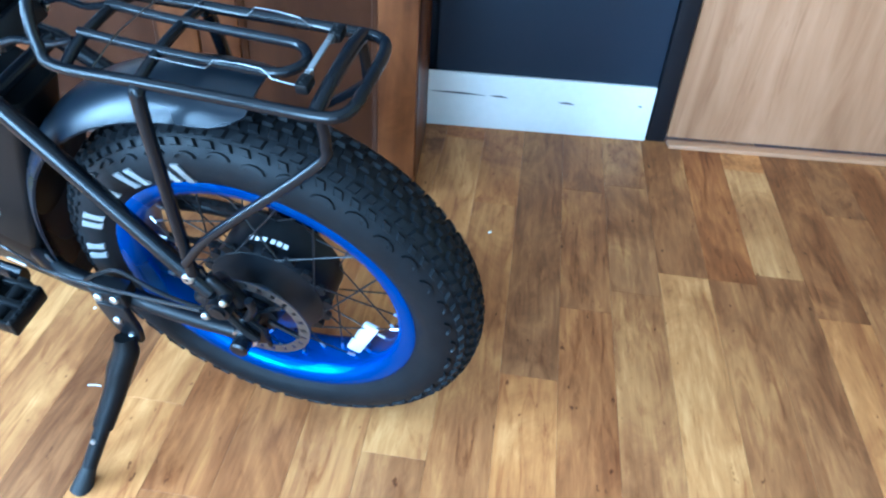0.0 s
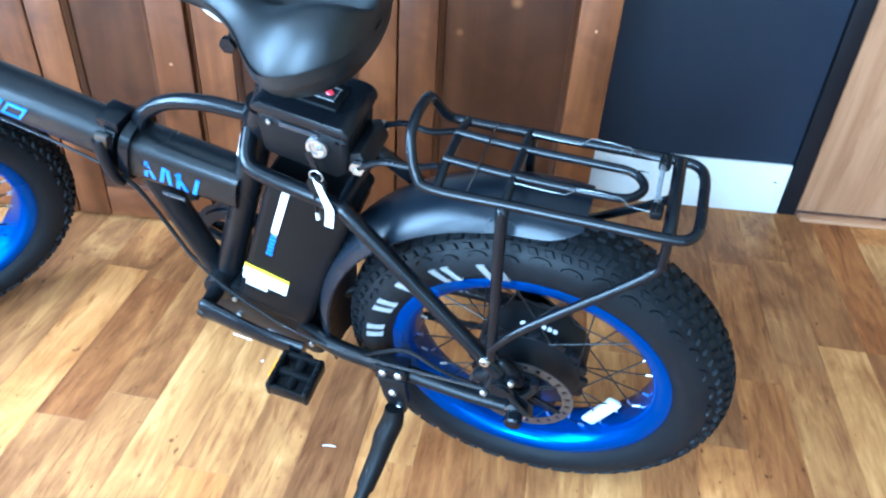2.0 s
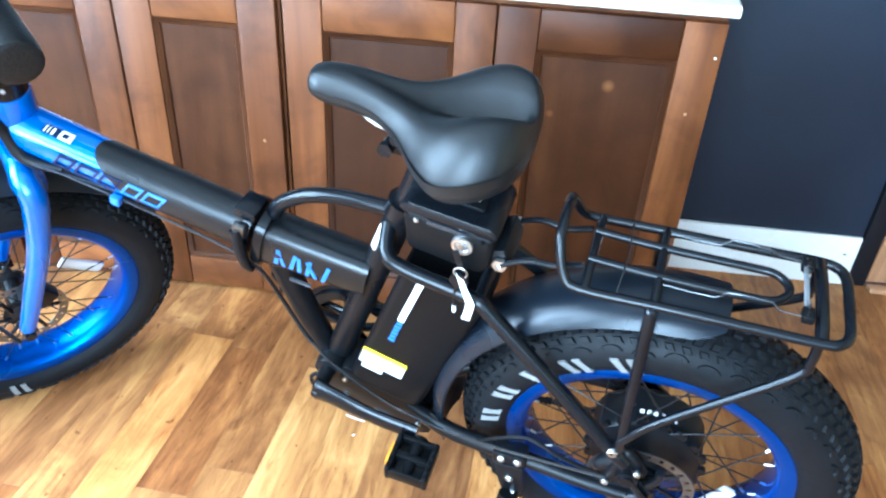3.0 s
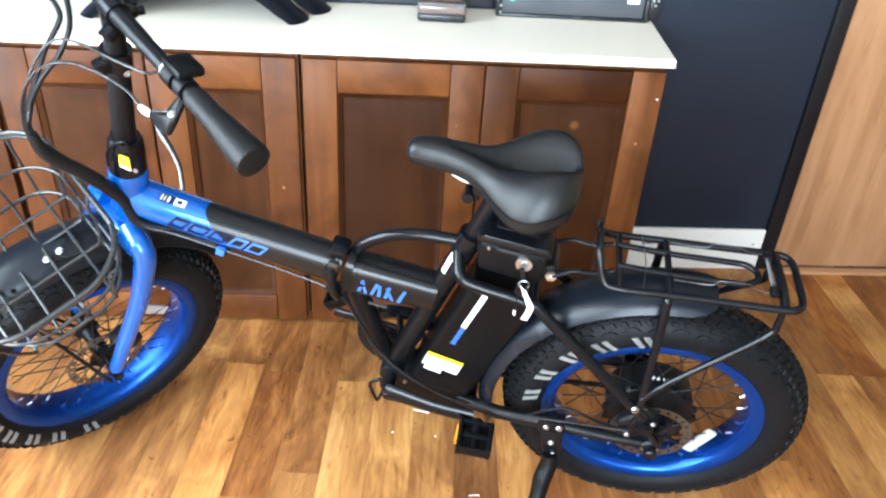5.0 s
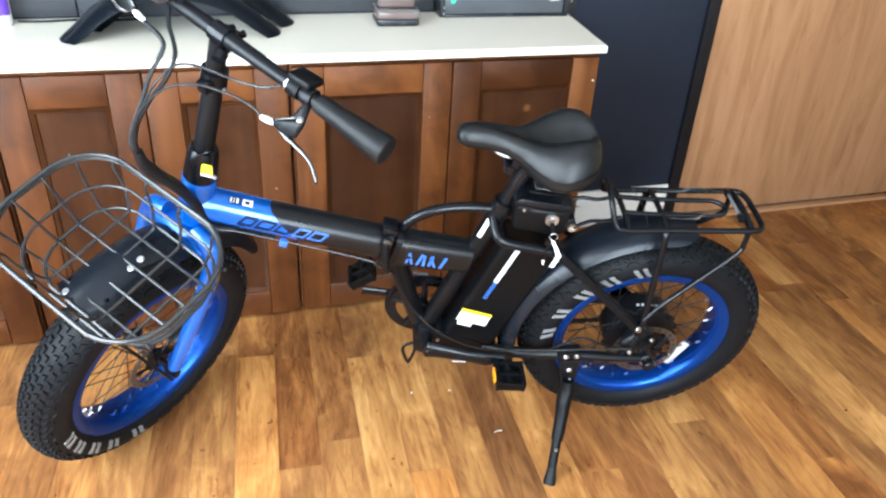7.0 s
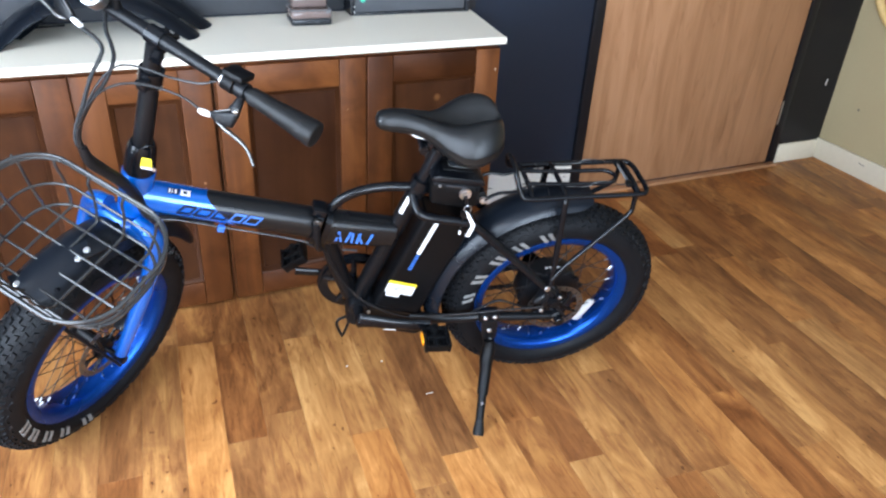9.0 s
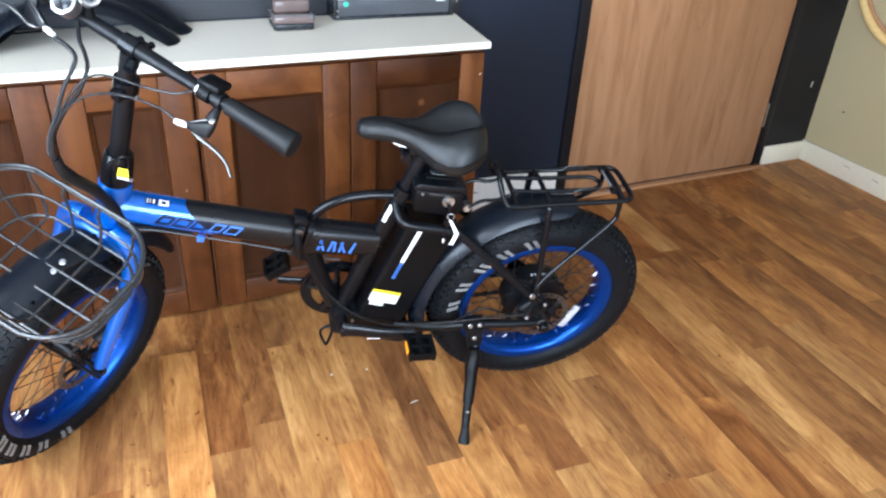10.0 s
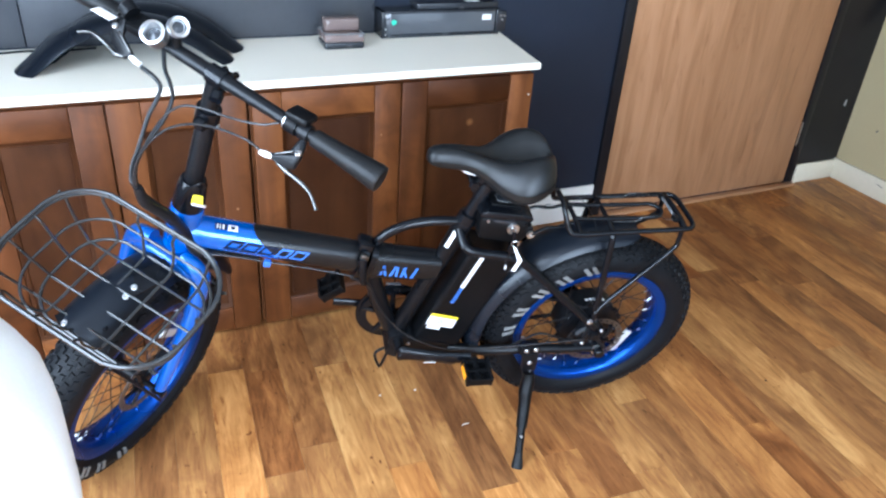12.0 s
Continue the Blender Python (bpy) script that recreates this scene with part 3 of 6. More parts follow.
def fender_arch(m, r, w, half, label):
    """A loose curved mudguard standing on its two ends."""
    rings = []
    n = 32
    foot = r * math.sin(radians(90 - half))

    def line(b, i, thin):
        """Point i along the strip, b radians round its section; every line of the strip ends level on its foot."""
        rr = r - thin - (1 - math.cos(b)) * w * 0.30
        a0 = math.asin(foot / rr)
        a = a0 + (math.pi - 2 * a0) * i / n
        kick = 0.014 * max(0.0, abs(2 * i / n - 1) - 0.86) / 0.14
        return (rr * math.cos(a) + math.copysign(kick, math.cos(a)), (w * 0.5 - thin * 0.7) * math.sin(b) / math.sin(0.43 * math.pi), rr * math.sin(a))

    for i in range(n + 1):
        bs = [(k / 8 - 0.5) * math.pi * 0.86 for k in range(9)]
        rings.append([line(b, i, 0.0) for b in bs] + [line(b, i, 0.003) for b in reversed(bs)])
    g = Geo().loft(rings)
    low = min(p[2] for p in g.v)
    g.v = [(x, y, z - low) for x, y, z in g.v]
    return thing("mudguard", m, label, "mudguard", "loose mudguards on the worktop", "", g, M_FENDER)


fender_arch(pose(-1.172, 0.275, TOP, 0, 0, -2), 0.330, 0.140, 55, "loose black bicycle mudguard standing on the worktop")
fender_arch(pose(-1.115, 0.385, TOP, 0, 0, -3), 0.330, 0.140, 55, "second loose black mudguard behind the first")

case = thing("storage_box", pose(-0.537, 0.305, TOP, 0, 0, -6), "small smoky clear plastic box with a dark base", "box")
part("base", Geo().box((0.128, 0.094, 0.024), (0, 0, 0.012), None, 0.009, 0, 4), M_DEVICE, case, "dark plastic base")
part("lower_tray", Geo().box((0.129, 0.095, 0.026), (0, 0, 0.0335), None, 0.008, 0, 4), M_GLASSBOX, case, "clear smoky tray")
part("tray_rim", Geo().tube([(x * 0.060, y * 0.043, 0.0465) for x, y in ((-1, -0.8), (-0.9, -1), (0.9, -1), (1, -0.8), (1, 0.8), (0.9, 1), (-0.9, 1), (-1, 0.8))], 0.0022, 8, 3, True), M_CLEAR, case, "pale glossy rim of the tray")
part("upper_tray", Geo().box((0.112, 0.052, 0.040), (0.002, 0.018, 0.066), None, 0.008, 0, 4), M_GLASSBOX, case, "raised smoky back tray")
part("latch", Geo().box((0.016, 0.005, 0.008), (0.052, -0.045, 0.040), None, 0.0015), M_CLEAR, case)

dev = thing("sound_bar", pose(-0.160, 0.378, TOP, 0, 0, -5), "long black electronic device with a clear front", "device")
part("body", Geo().box((0.43, 0.10, 0.008), (0, 0, 0.004), None, 0.002).box((0.43, 0.10, 0.006), (0, 0, 0.083), None, 0.002).box((0.43, 0.02, 0.075), (0, 0.04, 0.0435)).box((0.012, 0.10, 0.085), (-0.209, 0, 0.0435), None, 0.002).box((0.012, 0.10, 0.085), (0.209, 0, 0.0435), None, 0.002), M_DEVICE, dev)
part("front_panel", Geo().box((0.40, 0.006, 0.068), (0, -0.040, 0.0435), None, 0.001), M_SMOKE, dev, "smoky grey glass front panel")
part("sticker", Geo().lathe([(0.0, -0.0445), (0.009, -0.0445), (0.009, -0.0432), (0.0, -0.0432)], 20, pose(-0.172, 0, 0.05)), M_GREEN, dev, "round green sticker")
part("sticker", Geo().box((0.034, 0.0014, 0.018), (0.167, -0.0442, 0.058)), M_PRINT, dev, "small white sticker")
part("end_cap", Geo().box((0.030, 0.075, 0.07), (0.235, 0.005, 0.038), None, 0.004), M_DEVICE, dev)
for z, xs in ((0.045, (0.234,)), (0.058, (0.227, 0.241)), (0.012, (-0.203,)), (0.030, (-0.203,)), (0.074, (-0.203,))):
    for x in xs:
        part("screw", Geo().lathe([(0, -0.0345), (0.003, -0.0345), (0.003, -0.032), (0, -0.032)], 10, pose(x, 0 if x > 0 else -0.0175, z)), M_STEEL, dev)
lid2 = thing("flat_case", pose(-0.10, 0.376, TOP + 0.0875, 0, 0, -5), "flat black case lying on the device", "case", "", "", Geo().box((0.30, 0.085, 0.02), (0, 0, 0.01), None, 0.003), M_DEVICE)
part("sticker", Geo().box((0.05, 0.03, 0.001), (0.06, -0.015, 0.0207)), M_PRINT, lid2, "white label")
can = thing("spray_can", pose(-1.605, 0.44, TOP), "white and purple printed bottle on the worktop", "bottle")
part("body", Geo().lathe([(0, 0), (0.026, 0), (0.028, 0.004), (0.028, 0.13), (0.018, 0.15), (0, 0.15)], 24, Matrix.Rotation(radians(90), 4, "X")), M_PRINT, can)
part("label", Geo().lathe([(0.0283, 0.03), (0.0287, 0.03), (0.0287, 0.10), (0.0283, 0.10)], 24, Matrix.Rotation(radians(90), 4, "X"), 0, False, 20, 200), M_PURPLE, can, "purple printed band")

thing("power_cord", pose(0, 0, TOP), "thin black cord lying along the worktop", "cord", "", "", Geo().tube([(-1.570, 0.462, 0.003), (-1.50, 0.452, 0.003), (-1.42, 0.458, 0.003), (-1.34, 0.440, 0.003), (-1.24, 0.446, 0.003)], 0.003, 8, 5), M_CABLE)
for x0, x1 in ((-2.55, -1.425), (-1.421, -0.382)):
    thing("wall_panel", WALL, "dark grey board standing against the navy wall", "panel", "boards behind the worktop", "", slab(x0, x1, 0.052, 0.062, TOP + 0.008, 1.5, 0.002), M_DARKGREY)

# ---- the electric bicycle ----
# its axes: x ahead, y to its left, z up, from the middle of the rear axle; it leans on its kickstand
HEAD, TIP = radians(15.545), radians(12.03)
fw = Vector((-math.cos(HEAD), math.sin(HEAD), 0))
l0 = Vector((0, 0, 1)).cross(fw)
up = Vector((0, 0, 1)) * math.cos(TIP) + l0 * math.sin(TIP)
lf = l0 * math.cos(TIP) - Vector((0, 0, 1)) * math.sin(TIP)
BIKE = Matrix((fw, lf, up)).transposed().to_4x4()
BIKE.translation = (-0.1879, -0.6455, 0.2846)
BASE = Matrix.Translation((0, 0, -0.29))
bike = thing("electric_bicycle", BIKE @ BASE, "black and blue folding electric bicycle with fat tyres on its kickstand", "bicycle")
UNBASE = BASE.inverted()


def bpart(name, geo, mats, parent=None, label=""):
    """A part of the bicycle, given in the bicycle's axes."""
    if parent is None:
        geo.moved(UNBASE)
        return part(name, geo, mats, bike, label)
    return part(name, geo.moved(UNBASE), mats, parent, label)


def axle_m(at, axis=(0, 1, 0)):
    """Axes at a place with y along the given direction."""
    y = Vector(axis).normalized()
    h = Vector((0, 0, 1)) if abs(y.z) < 0.95 else Vector((1, 0, 0))
    x = y.cross(h).normalized()
    z = x.cross(y)
    m = Matrix((x, y, z)).transposed().to_4x4()
    m.translation = at
    return m


def bolt(at, axis, r=0.006, h=0.004, parent=None, mat=None):
    g = Geo().lathe([(0, 0), (r, 0), (r, h * 0.6), (r * 0.8, h), (r * 0.35, h), (r * 0.35, h * 0.5), (0, h * 0.5)], 14, axle_m(at, axis))
    return bpart("bolt", g, mat or M_STEEL, parent)


RIM = 0.216


def tyre_geo():
    """Fat knobbly tyre about the y axis."""
    g = Geo()
    rc, hw = 0.243, 0.053
    prof = []
    for k in range(25):
        a = radians(-118 + 236 * k / 24)
        prof.append((rc + 0.052 * math.cos(a) * (1.0 if math.cos(a) > 0 else 0.75), hw * math.sin(a)))
    prof = [(RIM - 0.004, -0.034)] + prof + [(RIM - 0.004, 0.034)]
    body = Geo().lathe(prof, 128)

    def surf(ang, tilt, rr):
        """A place over the tyre: angle round it, tilt across it, distance from the middle of its round."""
        rad = rc + rr * math.cos(tilt)
        return (rad * math.cos(ang), (rr + 0.001) * math.sin(tilt) * 1.02, rad * math.sin(ang))

    def knob(ang, tilt, la, lw, h, skew=0.0):
        """A tread block: angle round the tyre, tilt across it, length along, width across, height."""
        base = []
        for s in (0, 1):
            f = 1.0 if s == 0 else 0.72
            for ia, iw in ((-1, -1), (1, -1), (1, 1), (-1, 1)):
                base.append(surf(ang + (ia * la * f + skew * iw * la) / 0.29, tilt + iw * lw * f / 0.052, 0.0505 + s * h))
        g.add(base, [(0, 1, 5, 4), (1, 2, 6, 5), (2, 3, 7, 6), (3, 0, 4, 7), (4, 5, 6, 7)])

    def hook(ang, tilt, sgn, size):
        """A curved shoulder lug, like a comma lying on the side wall."""
        V, F = [], []
        steps = 5
        for i in range(steps + 1):
            w = radians(10 + 160 * i / steps)
            thick = 0.0030 * (1 - 0.55 * i / steps)
            for rr, q in ((0.0505, size + thick), (0.0545, size + thick * 0.6), (0.0545, size - thick * 0.6), (0.0505, size - thick)):
                V.append(surf(ang + q * 1.7 * math.cos(w) / 0.27, sgn * (tilt - q * math.sin(w) / 0.052), rr))
        for i in range(steps):
            F += [(4 * i + k, 4 * i + k + 1, 4 * i + k + 5, 4 * i + k + 4) for k in range(3)]
        F += [(0, 1, 2, 3), (4 * steps, 4 * steps + 1, 4 * steps + 2, 4 * steps + 3)]
        g.add(V, F)

    n = 80
    for i in range(n):
        a = 2 * math.pi * i / n
        d = math.pi / n
        knob(a, 0.0, 0.0072, 0.0054, 0.0062)
        for sgn in (-1, 1):
            knob(a + d, sgn * 0.27, 0.0070, 0.0054, 0.0062, sgn * 0.22)
            knob(a, sgn * 0.54, 0.0072, 0.0054, 0.0062, -sgn * 0.22)
            knob(a + d, sgn * 0.80, 0.0066, 0.0048, 0.0052, sgn * 0.35)
            if i % 2 == 0:
                hook(a, 1.17 if i % 4 else 1.10, sgn, 0.0075)
    return body, g


def rim_geo():
    g = Geo()
    prof = [(RIM, -0.036), (RIM + 0.001, -0.040), (RIM - 0.003, -0.0415), (RIM - 0.016, -0.040), (RIM - 0.024, -0.034), (RIM - 0.029, -0.018), (RIM - 0.030, 0.0),
            (RIM - 0.029, 0.018), (RIM - 0.024, 0.034), (RIM - 0.016, 0.040), (RIM - 0.003, 0.0415), (RIM + 0.001, 0.040), (RIM, 0.036)]
    return g.lathe(prof, 96)


def spoke_mesh(name, r0, y0, swing):
    """One spoke with its bright nipple, from the hub flange to the rim at angle zero."""
    g = Geo()
    a = Vector((r0 * math.cos(swing), y0, r0 * math.sin(swing)))
    b = Vector((RIM - 0.027, y0 * 0.25, 0))
    d = (b - a).normalized()
    g.tube([a, b - d * 0.012], 0.0013, 6)
    g.tube([b - d * 0.014, b + d * 0.002], 0.0021, 7, slot=1)
    return g.mesh(name, [M_SPOKE, M_STEEL])


def wheel(name, m, hub, hub_mat, flange, rotor_y, label, letters, reflector):
    """A wheel about the y axis of m: hub, tyre, rim, spokes, brake rotor, pale marks on the tyre wall."""
    w = bpart(name, hub.moved(m), hub_mat, None, label)
    carcass, blocks = tyre_geo()
    bpart("tyre", carcass.moved(m), M_RUBBER, w, "black fat knobbly tyre")
    tagged(bpart("tread", blocks.moved(m), M_RUBBER, w), "", "", "", "stuff")
    bpart("rim", rim_geo().moved(m), M_RIM, w, "wide bright blue rim")
    base = UNBASE @ m
    meshes = [spoke_mesh("spoke", flange[0], s * flange[1], radians(q)) for s in (1, -1) for q in (38, -38)]
    for i in range(36):
        ob = new("spoke", meshes[i % 4])
        ob.parent = w
        ob.matrix_local = base @ Matrix.Rotation(radians(10 * i + 4), 4, "Y")
    # brake rotor with slots
    g = Geo()
    R1, R0, n = 0.080, 0.064, 72
    V, F = [], []
    for i in range(n):
        a = 2 * math.pi * i / n
        for r in (R1, (R1 + R0) / 2 + 0.004, (R1 + R0) / 2 - 0.004, R0):
            for y in (rotor_y - 0.001, rotor_y + 0.001):
                V.append((r * math.cos(a), y, r * math.sin(a)))
    for i in range(n):
        j = (i + 1) % n
        for k in range(3):
            if k == 1 and i % 3 == 0:
                continue
            F += [(i * 8 + 2 * k + s, i * 8 + 2 * k + 2 + s, j * 8 + 2 * k + 2 + s, j * 8 + 2 * k + s) for s in (0, 1)]
        F += [(i * 8, i * 8 + 1, j * 8 + 1, j * 8), (i * 8 + 6, i * 8 + 7, j * 8 + 7, j * 8 + 6)]
    g.add(V, F)
    bpart("brake_rotor", g.moved(m), M_ROTOR, w, "slotted steel brake disc")
    bpart("rotor_carrier", Geo().lathe([(0.010, rotor_y - 0.012), (0.030, rotor_y - 0.010), (0.032, rotor_y - 0.003), (0.010, rotor_y - 0.001)], 32, m, 0, True), M_BLACK, w, "black carrier of the brake disc")
    for i in range(6):
        a = 2 * math.pi * i / 6
        bpart("disc_arm", Geo().tube([(0.02 * math.cos(a), rotor_y, 0.02 * math.sin(a)), (0.066 * math.cos(a + 0.35), rotor_y, 0.066 * math.sin(a + 0.35))], 0.004, 6).moved(m), M_SATIN, w)
    for a0, a1, r0, r1 in letters:
        V, F = [], []
        steps = 4
        for i in range(steps + 1):
            for r, lean, y in ((r0, 1.4, 0.0525), (r1, -1.4, 0.0535)):
                a = radians(a0 + (a1 - a0) * i / steps + lean)
                V.append((r * math.cos(a), y + 0.0008, r * math.sin(a)))
        for i in range(steps):
            F.append((2 * i, 2 * i + 1, 2 * i + 3, 2 * i + 2))
        V += [(x, y - 0.006, z) for x, y, z in V]
        k = 2 * (steps + 1)
        F += [(a + k, d + k, c + k, b + k) for a, b, c, d in F[:steps]]
        F += [(2 * i, 2 * i + 2, 2 * i + 2 + k, 2 * i + k) for i in range(steps)] + [(2 * i + 1, 2 * i + 3, 2 * i + 3 + k, 2 * i + 1 + k) for i in range(steps)]
        F += [(0, 1, 1 + k, k), (2 * steps, 2 * steps + 1, 2 * steps + 1 + k, 2 * steps + k)]
        bpart("pale_mark", Geo().add(V, F).moved(m), M_FADED, w, "pale printed mark on the tyre wall")
    if reflector is not None:
        at, out, twist = reflector
        rm = Matrix.Rotation(-radians(at), 4, "Y")
        g = Geo().box((0.024, 0.009, 0.086), (out, 0.012, 0), Matrix.Rotation(radians(twist), 3, "Y"), 0.004)
        bpart("reflector", g.moved(m @ rm), M_REFLECT, w, "pale clear spoke reflector")
    return w


# rear wheel with its hub motor
RC = Vector((0, 0, 0.010))
hub = Geo().lathe([(0, -0.095), (0.009, -0.095), (0.009, -0.055), (0.030, -0.055), (0.034, -0.046), (0.076, -0.044), (0.086, -0.036), (0.0865, 0.022), (0.082, 0.031), (0.056, 0.038), (0.036, 0.044), (0.030, 0.062), (0.012, 0.066), (0.009, 0.070), (0.009, 0.104), (0, 0.104)], 48)
for i in range(18):
    a = 2 * math.pi * i / 18
    hub.lathe([(0, -0.004), (0.0085, -0.004), (0.0085, 0.004), (0, 0.004)], 10, Matrix.Translation((0.0855 * math.cos(a), 0.026, 0.0855 * math.sin(a))))

KENDA = [(a, a + w, 0.2290, 0.2560) for a0 in (5, 22, 40, 56, 73) for a, w in ((a0, 2.5), (a0 + 4.8, 2.5))]
rear = wheel("rear_wheel", Matrix.Translation(RC), hub, M_BLACK, (0.082, 0.030), 0.074, "fat rear wheel with a black hub motor", KENDA, (-144, 0.154, 11))
g = Geo().lathe([(0.0, -0.012), (0.018, -0.012), (0.019, -0.008), (0.019, 0.004), (0.0135, 0.006), (0.0135, 0.024), (0.011, 0.027), (0, 0.027)], 10, Matrix.Translation((0, 0.100, 0.004)))
bpart("axle_nut", g, M_SATIN, rear, "axle nut on the rear wheel")
bpart("washer", Geo().lathe([(0.012, -0.0015), (0.0175, -0.0015), (0.0175, 0.0015), (0.012, 0.0015)], 20, Matrix.Translation((0, 0.1055, 0.004)), 0, True), M_STEEL, rear)
for a in (76, 83, 89, 97, 103, 109):
    bpart("motor_print", Geo().lathe([(0.0862, 0.004), (0.0872, 0.004), (0.0872, 0.0105), (0.0862, 0.0105)], 4, Matrix.Translation(RC), 0, True, a, a + 4.2), M_PRINT, rear, "pale printed bar on the motor")
# sprocket and chain on the far side
spr = Geo()
for k, r in enumerate((0.040, 0.034, 0.028, 0.023)):
    spr.lathe([(0.012, -0.052 - 0.005 * k), (r, -0.052 - 0.005 * k), (r, -0.054 - 0.005 * k), (0.012, -0.054 - 0.005 * k)], 32, Matrix.Translation(RC), 0, True)
bpart("sprocket", spr, M_SPOKE, rear, "dark steel sprockets")

# ---- frame ----
def oval_ring(c, d, hh, hw, n=20, p=3.2):
    """A rounded rectangular ring across direction d (in the x z plane)."""
    d = Vector(d).normalized()
    s = Vector((0, 1, 0))
    h = s.cross(d)
    out = []
    for k in range(n):
        a = 2 * math.pi * k / n
        ca, sa = math.cos(a), math.sin(a)
        out.append(Vector(c) + s * hw * math.copysign(abs(ca) ** (2 / p), ca) + h * hh * math.copysign(abs(sa) ** (2 / p), sa))
    return out


front_d = Vector((0.355, 0.012, 0.113)).normalized()
F0, F1 = Vector((0.640, 0.003, 0.297)), Vector((1.000, 0.012, 0.4110))
FUP = front_d.cross(Vector((0, 1, 0)))


def slanted_ring(along, hh, hw):
    """A ring of the front tube cut at a slant: further forward towards the top."""
    c = F0 + front_d * along
    return [q + front_d * 1.40 * (q - c).dot(FUP) for q in oval_ring(c, front_d, hh, hw, 40, 2.3)]


rings = [oval_ring(F0.lerp(F1, t), front_d, hh, hw, 40, 2.3) for t, hh, hw in ((0.0, 0.038, 0.034), (0.08, 0.037, 0.034))]
rings.append(slanted_ring(0.1995, 0.0340, 0.035))
bpart("front_tube", Geo().loft(rings), M_FRAME, None, "matt black oval main tube")
rings = [slanted_ring(0.1996, 0.0340, 0.0351)]
rings += [oval_ring(F0.lerp(F1, t), front_d, hh, hw, 40, 2.3) for t, hh, hw in ((0.80, 0.0330, 0.0355), (0.9, 0.033, 0.036), (1.0, 0.034, 0.036))]
blue_tube = bpart("front_tube_head", Geo().loft(rings), M_BLUE, None, "glossy blue front end of the main tube")


def on_tube(x_along, h_up, proud=0.0):
    """A place on the left flank of the front tube: metres from the hinge and up from its middle line."""
    c = F0 + front_d * x_along
    upv = Vector((0, 1, 0)).cross(front_d) * -1
    flank = 0.0352 * (1 - (abs(h_up) / 0.0338) ** 2.3) ** (1 / 2.3)
    return c + upv * h_up + Vector((0, flank + proud, 0))


def decal(name, pts, mat, parent, label, proud=0.0012):
    front = [on_tube(a, h, proud) for a, h in pts]
    back = [on_tube(a, h, -0.006) for a, h in pts]
    n = len(pts)
    F = [tuple(range(n)), tuple(range(2 * n - 1, n - 1, -1))] + [(i, (i + 1) % n, n + (i + 1) % n, n + i) for i in range(n)]
    return bpart(name, Geo().add(front + back, F), mat, parent, label)


# maker's mark as plain hollow slabs: dark on the blue, blue on the black
for a1, a0, mt in ((0.296, 0.268, M_DARKDECAL), (0.262, 0.230, M_DARKDECAL), (0.224, 0.194, M_DARKDECAL), (0.186, 0.160, M_DECAL), (0.154, 0.124, M_DECAL)):
    ht, w, hm = 0.0120, 0.0042, 0.0035
    for x1, x0, h0, h1 in ((a1, a0, ht - w, ht), (a1, a0, -ht, -ht + w), (a1, a1 - w, -ht + w, ht - w), (a0 + w, a0, -ht + w, ht - w)):
        decal("printed_mark", [(x1 - h0 * 0.55, hm + h0), (x1 - h1 * 0.55, hm + h1), (x0 - h1 * 0.55, hm + h1), (x0 - h0 * 0.55, hm + h0)], mt, blue_tube, "plain printed bar of the maker's mark", 0.0012)
def on_shoulder(along, turn_up, proud):
    """A place on the rounded shoulder of the front tube, turn_up degrees above its left flank."""
    ca, sa = math.cos(radians(turn_up)), math.sin(radians(turn_up))
    return F0 + front_d * along + Vector((0, (0.0352 + proud) * ca ** 0.87, 0)) + FUP * (0.0336 + proud) * sa ** 0.87


for a1, a0, u0, u1, mt in ((0.328, 0.304, 60, 84, M_DARKDECAL), (0.325, 0.3225, 63, 81, M_PRINT), (0.319, 0.3175, 63, 81, M_PRINT), (0.313, 0.3095, 63, 81, M_PRINT), (0.301, 0.281, 60, 84, M_PRINT), (0.296, 0.287, 66, 78, M_DARKDECAL)):
    lift = 0.0012 if a1 - a0 > 0.015 else 0.0020
    F = [[on_shoulder(a, u0 + (u1 - u0) * k / 4, h) for k in range(5)] for h, a in ((-0.003, a1), (lift, a1), (lift, a0), (-0.003, a0))]
    bpart("printed_mark", Geo().add([q for r in F for q in r], [(r * 5 + k, r * 5 + k + 1, r * 5 + k + 6, r * 5 + k + 5) for r in range(3) for k in range(4)]), mt, blue_tube, "small print near the top of the tube")

# steering column axis
SB, ST = Vector((1.008, 0.010, 0.42)), Vector((0.905, 0.060, 0.80))
AX = (ST - SB).normalized()


def col(h):
    """A place on the steering axis, h metres above the middle of the head tube."""
    return SB + AX * h


bpart("head_tube", Geo().tube([col(-0.055), col(-0.05), col(0.06), col(0.064)], [0.034, 0.036, 0.034, 0.032], 24), M_BLUE, None, "glossy blue head tube")

# hinge clamp in the middle
clampg = Geo()
hp = Vector((0.622, 0.003, 0.291))
for dx in (-0.011, 0.011):
    clampg.loft([oval_ring(hp + front_d * (dx - 0.007), front_d, 0.051, 0.040), oval_ring(hp + front_d * (dx + 0.007), front_d, 0.051, 0.040)])
bpart("hinge", clampg, M_SATIN, None, "black folding hinge")
bpart("hinge_latch", Geo().box((0.020, 0.013, 0.030), (0.629, 0.0445, 0.324), Matrix.Rotation(radians(-17), 3, "Y"), 0.004), M_LEVER, None, "bright hinge latch")
bpart("hinge_lever", Geo().tube([(0.632, 0.047, 0.328), (0.631, 0.052, 0.30), (0.629, 0.050, 0.262), (0.626, 0.044, 0.245)], [0.010, 0.009, 0.008, 0.006], 10, 4), M_BLACK, None, "black hinge lever")
